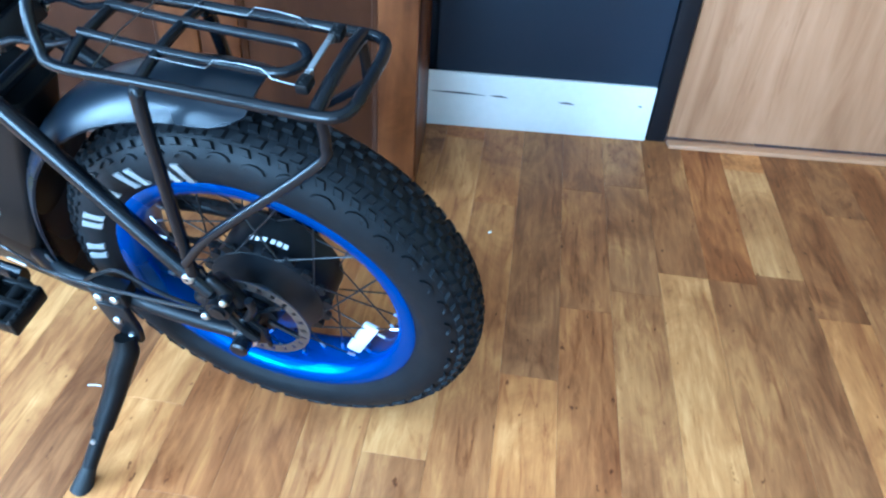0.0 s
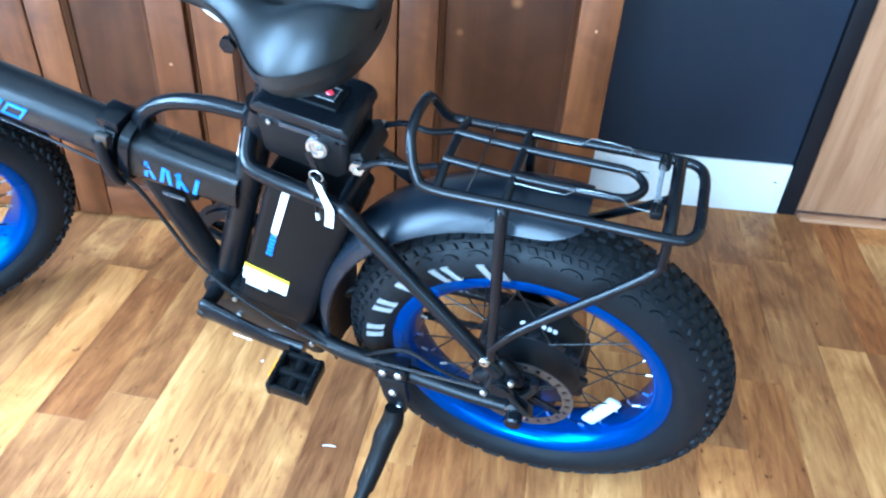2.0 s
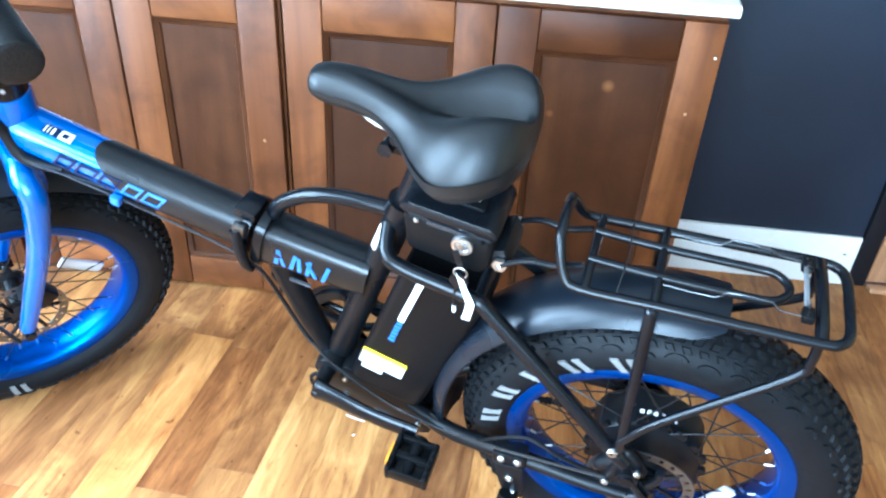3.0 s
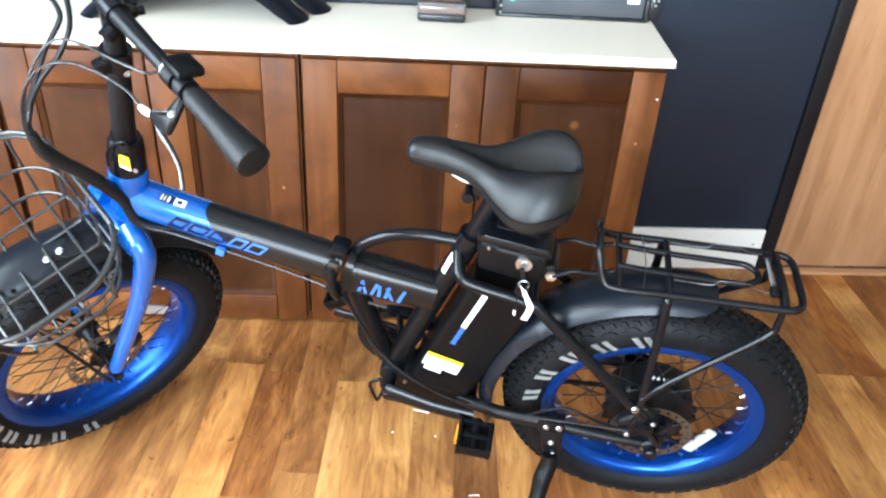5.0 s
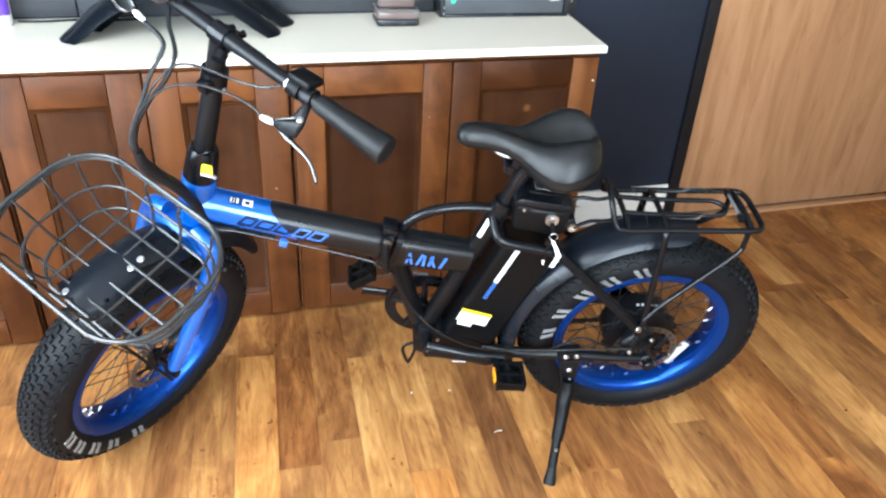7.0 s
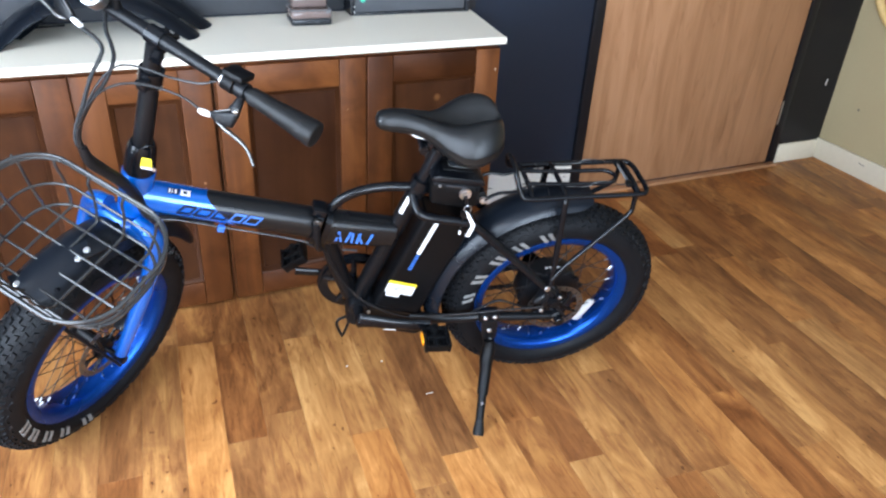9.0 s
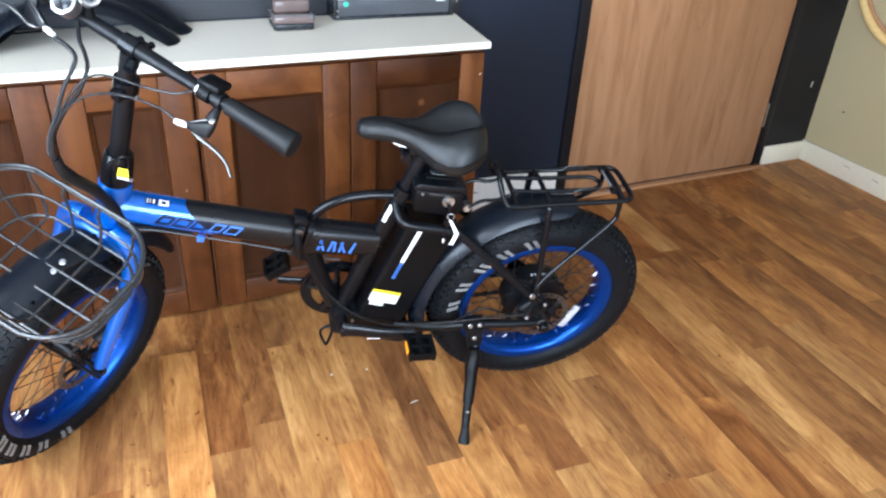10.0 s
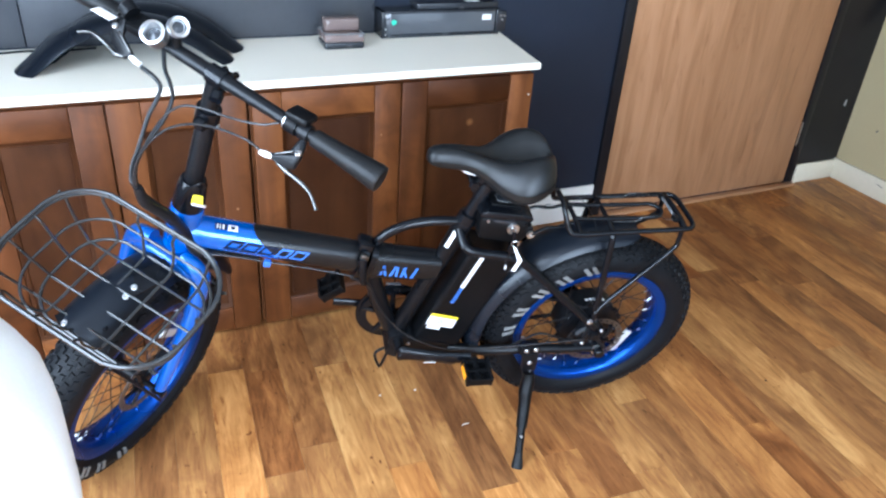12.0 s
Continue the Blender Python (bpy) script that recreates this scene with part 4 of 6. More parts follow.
bpart("hinge_cap", Geo().box((0.034, 0.045, 0.020), (0.622, 0.012, 0.345), Matrix.Rotation(radians(-17), 3, "Y"), 0.005), M_SATIN)

rear_d = Vector((0.150, 0, 0.036)).normalized()
R0, R1 = Vector((0.445, 0, 0.244)), Vector((0.612, 0.002, 0.281))
bpart("rear_tube", Geo().loft([oval_ring(R0 + Vector((0, 0, 0.008)), rear_d, 0.036, 0.032), oval_ring(R0.lerp(R1, 0.4) + Vector((0, 0, 0.006)), rear_d, 0.038, 0.033), oval_ring(R1 + Vector((0, 0, 0.002)), rear_d, 0.042, 0.034)]), M_FRAME, None, "matt black rear part of the main tube")
# slanted blue strokes of the model mark
tube_y = 0.0345
for x0, lean in ((0.590, -0.010), (0.577, 0.004), (0.566, -0.013), (0.552, -0.004), (0.540, -0.010), (0.527, 0.008), (0.515, -0.014)):
    z = 0.275 - (0.588 - x0) * 0.22
    g = Geo().prism([(x0, z - 0.014), (x0 - 0.0060, z - 0.0155), (x0 - 0.0060 + lean, z + 0.0145), (x0 + lean, z + 0.016)], tube_y - 0.004, tube_y + 0.0006)
    bpart("printed_mark", g, M_DECAL, None, "blue slab of the model mark")
bpart("printed_mark", Geo().prism([(0.57, 0.232), (0.535, 0.226), (0.535, 0.222), (0.57, 0.228)], 0.030, tube_y - 0.0006), M_DARKGREY, None, "small grey print under the model mark")

# hoop over the hinge, seat tube, down tube
bpart("top_hoop", Geo().tube([(0.602, 0, 0.320), (0.578, 0, 0.354), (0.53, 0, 0.381), (0.47, 0, 0.391), (0.405, 0, 0.388)], 0.0115, 14, 8), M_SATIN, None, "curved black tube over the hinge")
SEAT_D = Vector((-0.36, 0, 0.933)).normalized()
BB = Vector((0.530, 0, 0.025))
seat_tube = bpart("seat_tube", Geo().tube([BB, BB + SEAT_D * 0.395], 0.0215, 20), M_BLACK, None, "black seat tube")
bpart("printed_mark", Geo().box((0.050, 0.002, 0.010), BB + SEAT_D * 0.338 + Vector((0.0135, 0.0160, 0.005)), Matrix.Rotation(radians(-42), 3, SEAT_D) @ Matrix.Rotation(radians(69), 3, "Y")), M_PRINT, seat_tube, "small white printed label")
bpart("seat_clamp", Geo().tube([BB + SEAT_D * 0.388, BB + SEAT_D * 0.412], 0.0245, 20), M_SATIN, None, "black seat clamp")
bpart("seat_post", Geo().tube([BB + SEAT_D * 0.40, BB + SEAT_D * 0.545], 0.0165, 18), M_SATIN, None, "black seat post")
bpart("down_tube", Geo().tube([(0.606, 0, 0.252), (0.575, 0, 0.13), (0.548, 0, 0.045)], [0.021, 0.021, 0.020], 18, 3), M_BLACK, None, "black down tube")
bpart("bottom_bracket", Geo().lathe([(0, -0.04), (0.024, -0.04), (0.026, -0.036), (0.026, 0.036), (0.024, 0.04), (0.014, 0.041), (0.012, 0.075), (0, 0.075)], 24, Matrix.Translation(BB)), M_BLACK, None, "black bottom bracket")
# controller housing under the battery
bpart("controller_box", Geo().prism([(0.548, 0.012), (0.560, -0.030), (0.545, -0.042), (0.372, -0.100), (0.352, -0.092), (0.352, -0.030), (0.50, 0.040)], -0.036, 0.036, 0, 0.006), M_BLACK, None, "black controller housing under the battery")
for x, z in ((0.502, 0.008), (0.505, -0.038), (0.372, -0.068)):
    bolt((x, 0.0365, z), (0, 1, 0), 0.005)
bpart("printed_mark", Geo().box((0.03, 0.001, 0.004), (0.44, 0.0366, -0.066), Matrix.Rotation(radians(-20), 3, "Y")), M_PRINT, None, "small pale printed bar")
bpart("folding_stand", Geo().tube([(0.545, 0.012, -0.028), (0.574, 0.016, -0.034), (0.584, 0.018, -0.052), (0.572, 0.018, -0.094), (0.566, 0.018, -0.096), (0.548, 0.014, -0.040)], 0.004, 8, 2), M_SATIN, None, "black wire loop under the crank")

# battery along the seat tube
BD = Vector((-0.363, 0, 0.932))
BQ = Vector((-0.932, 0, -0.363))
B0 = Vector((0.500, 0, 0.040))


def bat(u, v, y):
    return B0 + BD * u + BQ * v + Vector((0, y, 0))


def rounded(u0, u1, v0, v1, hy, c=0.014):
    rings = []
    for u, inset in ((u0, 0.004), (u0 + 0.004, 0.0), (u1 - 0.004, 0.0), (u1, 0.004)):
        ring = []
        for sx, sy, a0 in ((1, 1, 0), (-1, 1, 90), (-1, -1, 180), (1, -1, 270)):
            for k in range(5):
                a = radians(a0 + 22.5 * k)
                cv = (v0 + v1) / 2 + sx * ((v1 - v0) / 2 - c) + (c - inset) * math.cos(a)
                cy = sy * (hy - c) + (c - inset) * math.sin(a)
                ring.append(bat(u, cv, cy))
        rings.append(ring)
    return rings


battery = bpart("battery", Geo().loft(rounded(0.0, 0.318, 0.012, 0.142, 0.044)), M_PLASTIC, None, "black battery pack behind the seat tube")
head_out = [(0.368, 0.370), (0.268, 0.347), (0.254, 0.358), (0.247, 0.408), (0.252, 0.414), (0.360, 0.433), (0.370, 0.428)]
bpart("battery_head", Geo().prism(head_out, -0.046, 0.046, 0, 0.008), M_PLASTIC, battery, "black lockable battery head")
lid_out = [(0.373, 0.4365), (0.243, 0.4135), (0.241, 0.4250), (0.252, 0.4355), (0.356, 0.4540), (0.372, 0.4495)]
bpart("battery_lid", Geo().prism(lid_out, -0.051, 0.051, 0, 0.0070), M_SATIN, battery, "glossy black lid of the battery head")
TOPM = Matrix.Translation((0.304, 0, 0.4447)) @ Matrix.Rotation(radians(-9.9), 4, "Y")
bpart("head_pad", Geo().box((0.074, 0.050, 0.006), (0, 0, 0.001), None, 0.0025).moved(TOPM), M_PLASTIC, battery, "raised pad on the battery head")
bpart("charge_display", Geo().box((0.050, 0.024, 0.002), (-0.004, 0.0, 0.0040), None, 0.0006).moved(TOPM), M_DEVICE, battery, "dark charge display")
bpart("display_frame", Geo().tube([(-0.030, -0.011, 0.0050), (-0.028, -0.013, 0.0050), (-0.028, 0.013, 0.0050), (0.020, 0.013, 0.0050), (0.022, 0.011, 0.0050), (0.022, -0.011, 0.0050), (0.020, -0.013, 0.0050)], 0.0006, 6, 0, True).moved(TOPM), M_FADED, battery, "thin pale outline")
bpart("power_button", Geo().lathe([(0, 0), (0.005, 0), (0.004, 0.002), (0, 0.002)], 14, axle_m((-0.018, 0, 0.0049), (0, 0, 1))).moved(TOPM), M_RED, battery, "small red button")
bpart("latch_slot", Geo().box((0.052, 0.004, 0.007), (0.310, 0.0465, 0.4190), Matrix.Rotation(radians(-9.9), 3, "Y"), 0.001), M_DEVICE, battery)
bolt((0.350, 0.0460, 0.423), (0, 1, 0), 0.0034, 0.003, battery)
bolt((0.262, 0.0460, 0.408), (0, 1, 0), 0.003, 0.003, battery, M_SATIN)
lock = bpart("lock", Geo().lathe([(0, 0), (0.0145, 0), (0.0150, 0.003), (0.0138, 0.006), (0.0100, 0.006), (0.0092, 0.003), (0.006, 0.003), (0.005, 0.007), (0, 0.007)], 24, axle_m((0.288, 0.046, 0.398), (0, 1, 0.05))), M_STEEL, battery, "round steel key lock")
bpart("label_strip", Geo().box((0.105, 0.0012, 0.0105), (0.3660, 0.0452, 0.2600), Matrix.Rotation(radians(68.7), 3, "Y")), M_PRINT, battery, "narrow white printed strip")
for k in range(6):
    at = Vector((0.3870, 0.0452, 0.2045)).lerp(Vector((0.4030, 0.0452, 0.1625)), k / 5)
    bpart("printed_mark", Geo().box((0.0062, 0.0010, 0.010 if k % 2 else 0.0085), at, Matrix.Rotation(radians(68.7), 3, "Y")), M_DECAL, battery, "small blue printed bar on the battery")
lab = Matrix.Rotation(radians(-19), 3, "Y")
LB = Vector((0.423, 0.0450, 0.094))
bpart("sticker", Geo().box((0.075, 0.0012, 0.036), LB, lab), M_PRINT, battery, "white warning sticker with small print")
bpart("sticker", Geo().box((0.075, 0.0016, 0.009), LB + lab @ Vector((0, 0.0006, 0.018)), lab), M_YELLOW, battery, "yellow band of the sticker")
bpart("sticker", Geo().box((0.036, 0.0012, 0.014), LB + lab @ Vector((0.012, 0.0, -0.024)), lab), M_PRINT, battery, "small white bar label")
for k in range(3):
    bpart("print_line", Geo().box((0.055 - 0.012 * k, 0.0008, 0.0016), LB + lab @ Vector((0.004, 0.0012, 0.006 - 0.006 * k)), lab), M_DARKGREY, battery, "line of unreadable small print")

# key with a folded paper tag
keyring = thing("key_tag", BIKE @ Matrix.Translation((0.280, 0.066, 0.382)), "keys with a folded white paper tag hanging from the lock", "keys")
part("key", Geo().box((0.009, 0.003, 0.030), (0.008, 0, 0.008), Matrix.Rotation(radians(15), 3, "Y"), 0.001), M_SATIN, keyring)
part("key_head", Geo().lathe([(0, -0.003), (0.013, -0.003), (0.013, 0.003), (0, 0.003)], 16, Matrix.Translation((0.006, 0.002, -0.028))), M_SATIN, keyring, "black key head")
part("ring", Geo().tube([(0.009 * math.cos(a) + 0.004, 0.004, -0.012 + 0.009 * math.sin(a)) for a in [2 * math.pi * k / 16 for k in range(16)]], 0.0009, 6, 0, True), M_STEEL, keyring)
strap = [((0.010, -0.014), (0.003, -0.018)), ((0.002, -0.034), (-0.007, -0.036)), ((-0.007, -0.056), (-0.018, -0.056)), ((-0.003, -0.076), (-0.014, -0.078)), ((0.002, -0.094), (-0.0095, -0.097))]
part("tag", Geo().loft([[(xa, y, za), (xb, y - 0.001, zb), (xb, y - 0.0004, zb), (xa, y + 0.0006, za)] for ((xa, za), (xb, zb)), y in zip(strap, (0.004, 0.009, 0.014, 0.011, 0.008))]), M_PAPER, keyring, "folded white paper tag")
part("chain", Geo().tube([(0.008, 0.002, -0.030), (0.013, 0.001, -0.056), (0.014, 0.001, -0.080)], 0.0022, 6, 3), M_SATIN, keyring, "black cord of the keys")
part("bead", Geo().tube([(0.014, 0.001, -0.080), (0.014, 0.001, -0.092)], 0.0026, 8), M_PRINT, keyring, "small pale bead")

# stays, both sides
for s in (1, -1):
    bpart("seat_stay", Geo().tube([(0.404, s * 0.012, 0.372), (0.395, s * 0.046, 0.348), (0.365, s * 0.055, 0.336), (0.272, s * 0.060, 0.316), (0.235, s * 0.066, 0.290), (0.050, s * 0.098, 0.112), (0.030, s * 0.099, 0.090)], 0.0115, 14, 5), M_SATIN, None, "black tube from the seat to the rear axle")
    bpart("chain_stay", Geo().tube([(0.385, s * 0.030, -0.030), (0.30, s * 0.070, -0.004), (0.20, s * 0.088, 0.012), (0.09, s * 0.096, 0.008), (0.0, s * 0.097, 0.004)], [0.014, 0.014, 0.013, 0.012, 0.011], 12, 5), M_BLACK, None, "black chain stay")
    bpart("dropout", Geo().prism([(0.06, 0.125), (0.035, 0.130), (0.02, 0.06), (-0.024, 0.02), (-0.026, -0.012), (0.0, -0.022), (0.05, -0.012), (0.085, 0.004), (0.05, 0.03), (0.045, 0.08)], s * 0.093 - 0.003, s * 0.093 + 0.003, 0, 0.001), M_SATIN, None, "black rear dropout plate")
bpart("cross_brace", Geo().tube([(0.262, -0.06, 0.314), (0.262, 0.06, 0.314)], 0.010, 12), M_SATIN)
bpart("rack_bracket", Geo().box((0.040, 0.075, 0.030), (0.250, 0, 0.372), Matrix.Rotation(radians(20), 3, "Y"), 0.004), M_BLACK, None, "black bracket behind the battery")
for s in (1, -1):
    bpart("bolt_head", Geo().lathe([(0, 0), (0.010, 0), (0.010, 0.006), (0.005, 0.006), (0.004, 0.003), (0, 0.003)], 6, axle_m((0.240, s * 0.040, 0.372), (0, s, 0))), M_STEEL)
bolt((0.050, 0.104, 0.118), (0, 1, 0), 0.008, 0.006)

# brake caliper and cable on the left
cal = Geo().hull([((0.060, 0.084, 0.050), 0.012), ((0.020, 0.084, 0.086), 0.012), ((0.006, 0.084, 0.060), 0.012), ((0.040, 0.066, 0.068), 0.012)])
cal.hull([((0.050, 0.094, 0.034), 0.008), ((0.010, 0.094, 0.086), 0.008), ((0.028, 0.094, 0.110), 0.007)])
cal.tube([(0.022, 0.090, 0.064), (0.022, 0.111, 0.064)], 0.0165, 18).tube([(0.022, 0.111, 0.064), (0.022, 0.115, 0.064)], 0.011, 14)
cal.tube([(0.050, 0.09, 0.035), (0.050, 0.103, 0.035)], 0.008, 12).tube([(0.01, 0.098, 0.085), (0.01, 0.108, 0.085)], 0.008, 12)
cal.tube([(-0.010, 0.098, 0.046), (-0.022, 0.098, 0.070), (-0.020, 0.098, 0.088)], 0.006, 10, 3)
caliper = bpart("brake_caliper", cal, M_BLACK, None, "black disc brake caliper")
bolt((0.050, 0.1035, 0.035), (0, 1, 0), 0.006, 0.004, caliper)
bolt((0.01, 0.1085, 0.085), (0, 1, 0), 0.005, 0.004, caliper)
bpart("caliper_arm", Geo().tube([(0.018, 0.104, 0.062), (0.0, 0.106, 0.030), (-0.018, 0.105, 0.008)], 0.005, 8, 3), M_SPOKE, caliper)
bpart("cable", Geo().tube([(0.548, 0.042, 0.096), (0.525, 0.045, 0.067), (0.494, 0.047, 0.040), (0.455, 0.050, 0.015), (0.408, 0.057, -0.001), (0.347, 0.077, 0.013), (0.302, 0.097, 0.038), (0.247, 0.107, 0.048), (0.187, 0.113, 0.057), (0.05, 0.110, 0.055)], 0.0025, 8, 6), M_PALECABLE, None, "grey brake cable along the chain stay")
bpart("cable", Geo().tube([(0.34, 0.055, 0.005), (0.28, 0.08, -0.005), (0.22, 0.09, 0.045), (0.17, 0.094, 0.075), (0.11, 0.098, 0.052), (0.02, 0.090, 0.02)], 0.003, 8, 6), M_CABLE, None, "motor cable")

# kickstand
ks = bpart("kickstand", Geo().box((0.052, 0.030, 0.030), (0.194, 0.098, 0.028), None, 0.004).prism([(0.215, 0.020), (0.170, 0.020), (0.166, -0.035), (0.172, -0.068), (0.196, -0.070), (0.208, -0.03)], 0.106, 0.117, 0, 0.003), M_BLACK, None, "black kickstand bracket")
leg = Geo()
lp = [(0.188, 0.124, -0.045), (0.188, 0.134, -0.068), (0.196, 0.152, -0.092), (0.200, 0.172, -0.116), (0.212, 0.214, -0.160), (0.222, 0.252, -0.197), (0.226, 0.268, -0.214)]
leg.tube(lp[:5], [0.015, 0.0185, 0.0190, 0.0165, 0.0150], 12, 4).tube(lp[4:], [0.0118, 0.0112, 0.0105], 12)
bpart("leg", leg, M_PLASTIC, ks, "angled black stand leg")
bpart("rubber_foot", Geo().tube([(0.223, 0.258, -0.203), (0.227, 0.272, -0.217), (0.232, 0.289, -0.2345)], [0.010, 0.013, 0.0165], 12), M_GRIP, ks, "rubber foot on the floor")
for p in ((0.182, 0.1175, -0.052), (0.190, 0.1175, -0.012), (0.205, 0.1135, 0.032), (0.180, 0.1135, 0.034)):
    bolt(p, (0, 1, 0), 0.0065, 0.004, ks)
bolt((0.217, 0.236, -0.168), (0, 1, 0.4), 0.004, 0.004, ks)
bolt((0.190, 0.148, -0.070), (0, 1, 0.3), 0.0085, 0.005, ks)

# cranks, pedals, chainring
def pedal(c, out, name_label):
    rot = Matrix.Rotation(radians(-4 if out > 0 else 34), 3, "Y")
    c = Vector(c)
    p = bpart("pedal", Geo().tube([c + Vector((0, -0.040, 0)), c + Vector((0, -0.020, 0)), c + Vector((0, 0.030, 0))], [0.013, 0.011, 0.009], 14), M_PLASTIC, None, name_label)
    for dx in (-0.030, 0.030):
        g = Geo().box((0.010, 0.070, 0.030), c + rot @ Vector((dx, 0, 0)), rot, 0.004)
        for k in range(6):
            g.box((0.006, 0.006, 0.003), c + rot @ Vector((dx, -0.029 + 0.0116 * k, 0.0155)), rot, 0.001)
        bpart("cage_bar", g, M_PLASTIC, p)
    for dx in (0.0362,) if out > 0 else ():
        bpart("reflector", Geo().box((0.004, 0.036, 0.015), c + rot @ Vector((dx, 0, 0.002)), rot, 0.001), M_AMBER, p, "amber pedal reflector")
    bpart("platform", Geo().box((0.052, 0.062, 0.012), c + rot @ Vector((0, 0, -0.004)), rot, 0.003), M_PLASTIC, p)
    for dy, w in ((-0.031, 0.009), (0.0, 0.012), (0.031, 0.007)):
        bpart("cage_plate", Geo().box((0.058, w, 0.024), c + Vector((0, dy, 0)), rot, 0.003), M_PLASTIC, p)
    return p


crank_l = Geo().tube([(0.538, 0.080, 0.026), (0.530, 0.080, 0.025), (0.500, 0.084, 0.022), (0.43, 0.092, 0.011), (0.350, 0.094, 0.000)], [0.016, 0.0255, 0.0205, 0.0175, 0.0180], 12, 4, flat=0.55, up=(0, 0, 1))
cl = bpart("crank_arm", crank_l, M_SATIN, None, "black left crank arm")
bolt((0.530, 0.090, 0.025), (0, 1, 0), 0.008, 0.004, cl, M_SATIN)
bpart("printed_mark", Geo().box((0.032, 0.001, 0.0022), (0.455, 0.1015, 0.004), Matrix.Rotation(radians(-8), 3, "Y")), M_PRINT, cl, "small pale print")
pedal((0.340, 0.144, 0.002), 1, "black plastic pedal with amber reflectors")
bpart("crank_arm", Geo().tube([(0.530, -0.078, 0.025), (0.60, -0.088, 0.036), (0.684, -0.092, 0.048)], [0.018, 0.012, 0.013], 12, 4, flat=0.55), M_SATIN, None, "black right crank arm")
pedal((0.684, -0.150, 0.048), -1, "all black plastic pedal beside the chainring")
ring = Geo()
for r0, r1, y in ((0.070, 0.088, -0.060), (0.082, 0.098, -0.066)):
    ring.lathe([(r0, y - 0.002), (r1, y - 0.002), (r1, y + 0.002), (r0, y + 0.002)], 56, Matrix.Translation(BB), 0, True)
for k in range(5):
    a = 2 * math.pi * k / 5 + 0.3
    ring.tube([BB + Vector((0, -0.060, 0)), BB + Vector((0.085 * math.cos(a), -0.062, 0.085 * math.sin(a)))], 0.008, 8)
bpart("chainring", ring, M_SATIN, None, "black chainring with guard")
for zc, zr in ((0.086, 0.036), (-0.086, -0.036)):
    ch = Geo()
    a, b = BB + Vector((0, -0.060, zc)), RC + Vector((0, -0.058, zr))
    for k in range(40):
        ch.box((0.013, 0.009 if k % 2 else 0.006, 0.009), a.lerp(b, (k + 0.5) / 40), None, 0.0)
    bpart("chain_run", ch, M_SPOKE, None, "dark steel chain")
bpart("derailleur", Geo().box((0.03, 0.014, 0.06), (-0.01, -0.085, -0.06), Matrix.Rotation(radians(20), 3, "Y"), 0.004).lathe([(0, -0.004), (0.016, -0.004), (0.016, 0.004), (0, 0.004)], 18, Matrix.Translation((0.012, -0.082, -0.10))).lathe([(0, -0.004), (0.016, -0.004), (0.016, 0.004), (0, 0.004)], 18, Matrix.Translation((-0.008, -0.082, -0.045))), M_BLACK, None, "rear derailleur")


# ---- mudguards ----
def guard(m, a0, a1, r, w, thick=0.003, deep=0.040):
    """A curved mudguard round the y axis of m, from angle a0 to a1."""
    rings = []
    n = 36
    for i in range(n + 1):
        a = radians(a0 + (a1 - a0) * i / n)
        taper = 1.0 - 0.06 * (i / n)
        end = max(0.0, 1 - min(i, n - i) / 3)
        span = 1.30 * math.sqrt(1 - 0.62 * end * end)
        prof = []
        for sgn, dr in ((1, 0.0), (-1, -thick)):
            ks2 = range(11) if sgn == 1 else range(10, -1, -1)
            for k in ks2:
                b = (k / 10 - 0.5) * 2 * span
                y = w * 0.5 * taper * math.sin(b) / math.sin(1.30)
                rr = r + dr - (1 - math.cos(b)) * deep
                prof.append((rr * math.cos(a), y * (1.0 if sgn == 1 else 0.97), rr * math.sin(a)))
        rings.append(prof)
    return Geo().loft(rings).moved(m)


bpart("rear_mudguard", guard(Matrix.Translation(RC), -16, 98, 0.350, 0.122), M_FENDER, None, "satin black rear mudguard")

# ---- rear rack ----
rack_z = 0.388
outer = [(-0.138, 0.068, rack_z), (-0.161, 0.063, rack_z), (-0.171, 0.044, rack_z), (-0.172, 0.0, rack_z), (-0.171, -0.044, rack_z), (-0.161, -0.063, rack_z), (-0.138, -0.068, rack_z)]
frame_pts = [(0.135, 0.068, rack_z)] + [(0.04, 0.068, rack_z), (-0.06, 0.068, rack_z)] + outer + [(-0.06, -0.068, rack_z), (0.04, -0.068, rack_z), (0.135, -0.068, rack_z), (0.156, -0.060, 0.400), (0.166, -0.044, 0.432), (0.168, -0.022, 0.448), (0.168, 0.022, 0.448), (0.166, 0.044, 0.432), (0.156, 0.060, 0.400)]
rack = bpart("rear_rack", Geo().tube(frame_pts, 0.0065, 12, 4, True), M_SATIN, None, "black tubular rear luggage rack")
bpart("rack_loop", Geo().tube([(0.132, 0.026, 0.402), (0.05, 0.026, 0.396), (-0.05, 0.026, 0.394), (-0.085, 0.024, 0.394), (-0.100, 0.012, 0.394), (-0.104, 0.0, 0.394), (-0.100, -0.012, 0.394), (-0.085, -0.024, 0.394), (-0.05, -0.026, 0.394), (0.05, -0.026, 0.396), (0.132, -0.026, 0.402)], 0.0055, 12, 4), M_SATIN, rack)
for x in (0.128, 0.045, -0.140):
    z = 0.394 if x < 0.1 else 0.398
    bpart("cross_bar", Geo().tube([(x, -0.066, rack_z + 0.001), (x, -0.03, z), (x, 0.03, z), (x, 0.066, rack_z + 0.001)], 0.006 if x > -0.1 else 0.008, 10, 3), M_SATIN, rack)
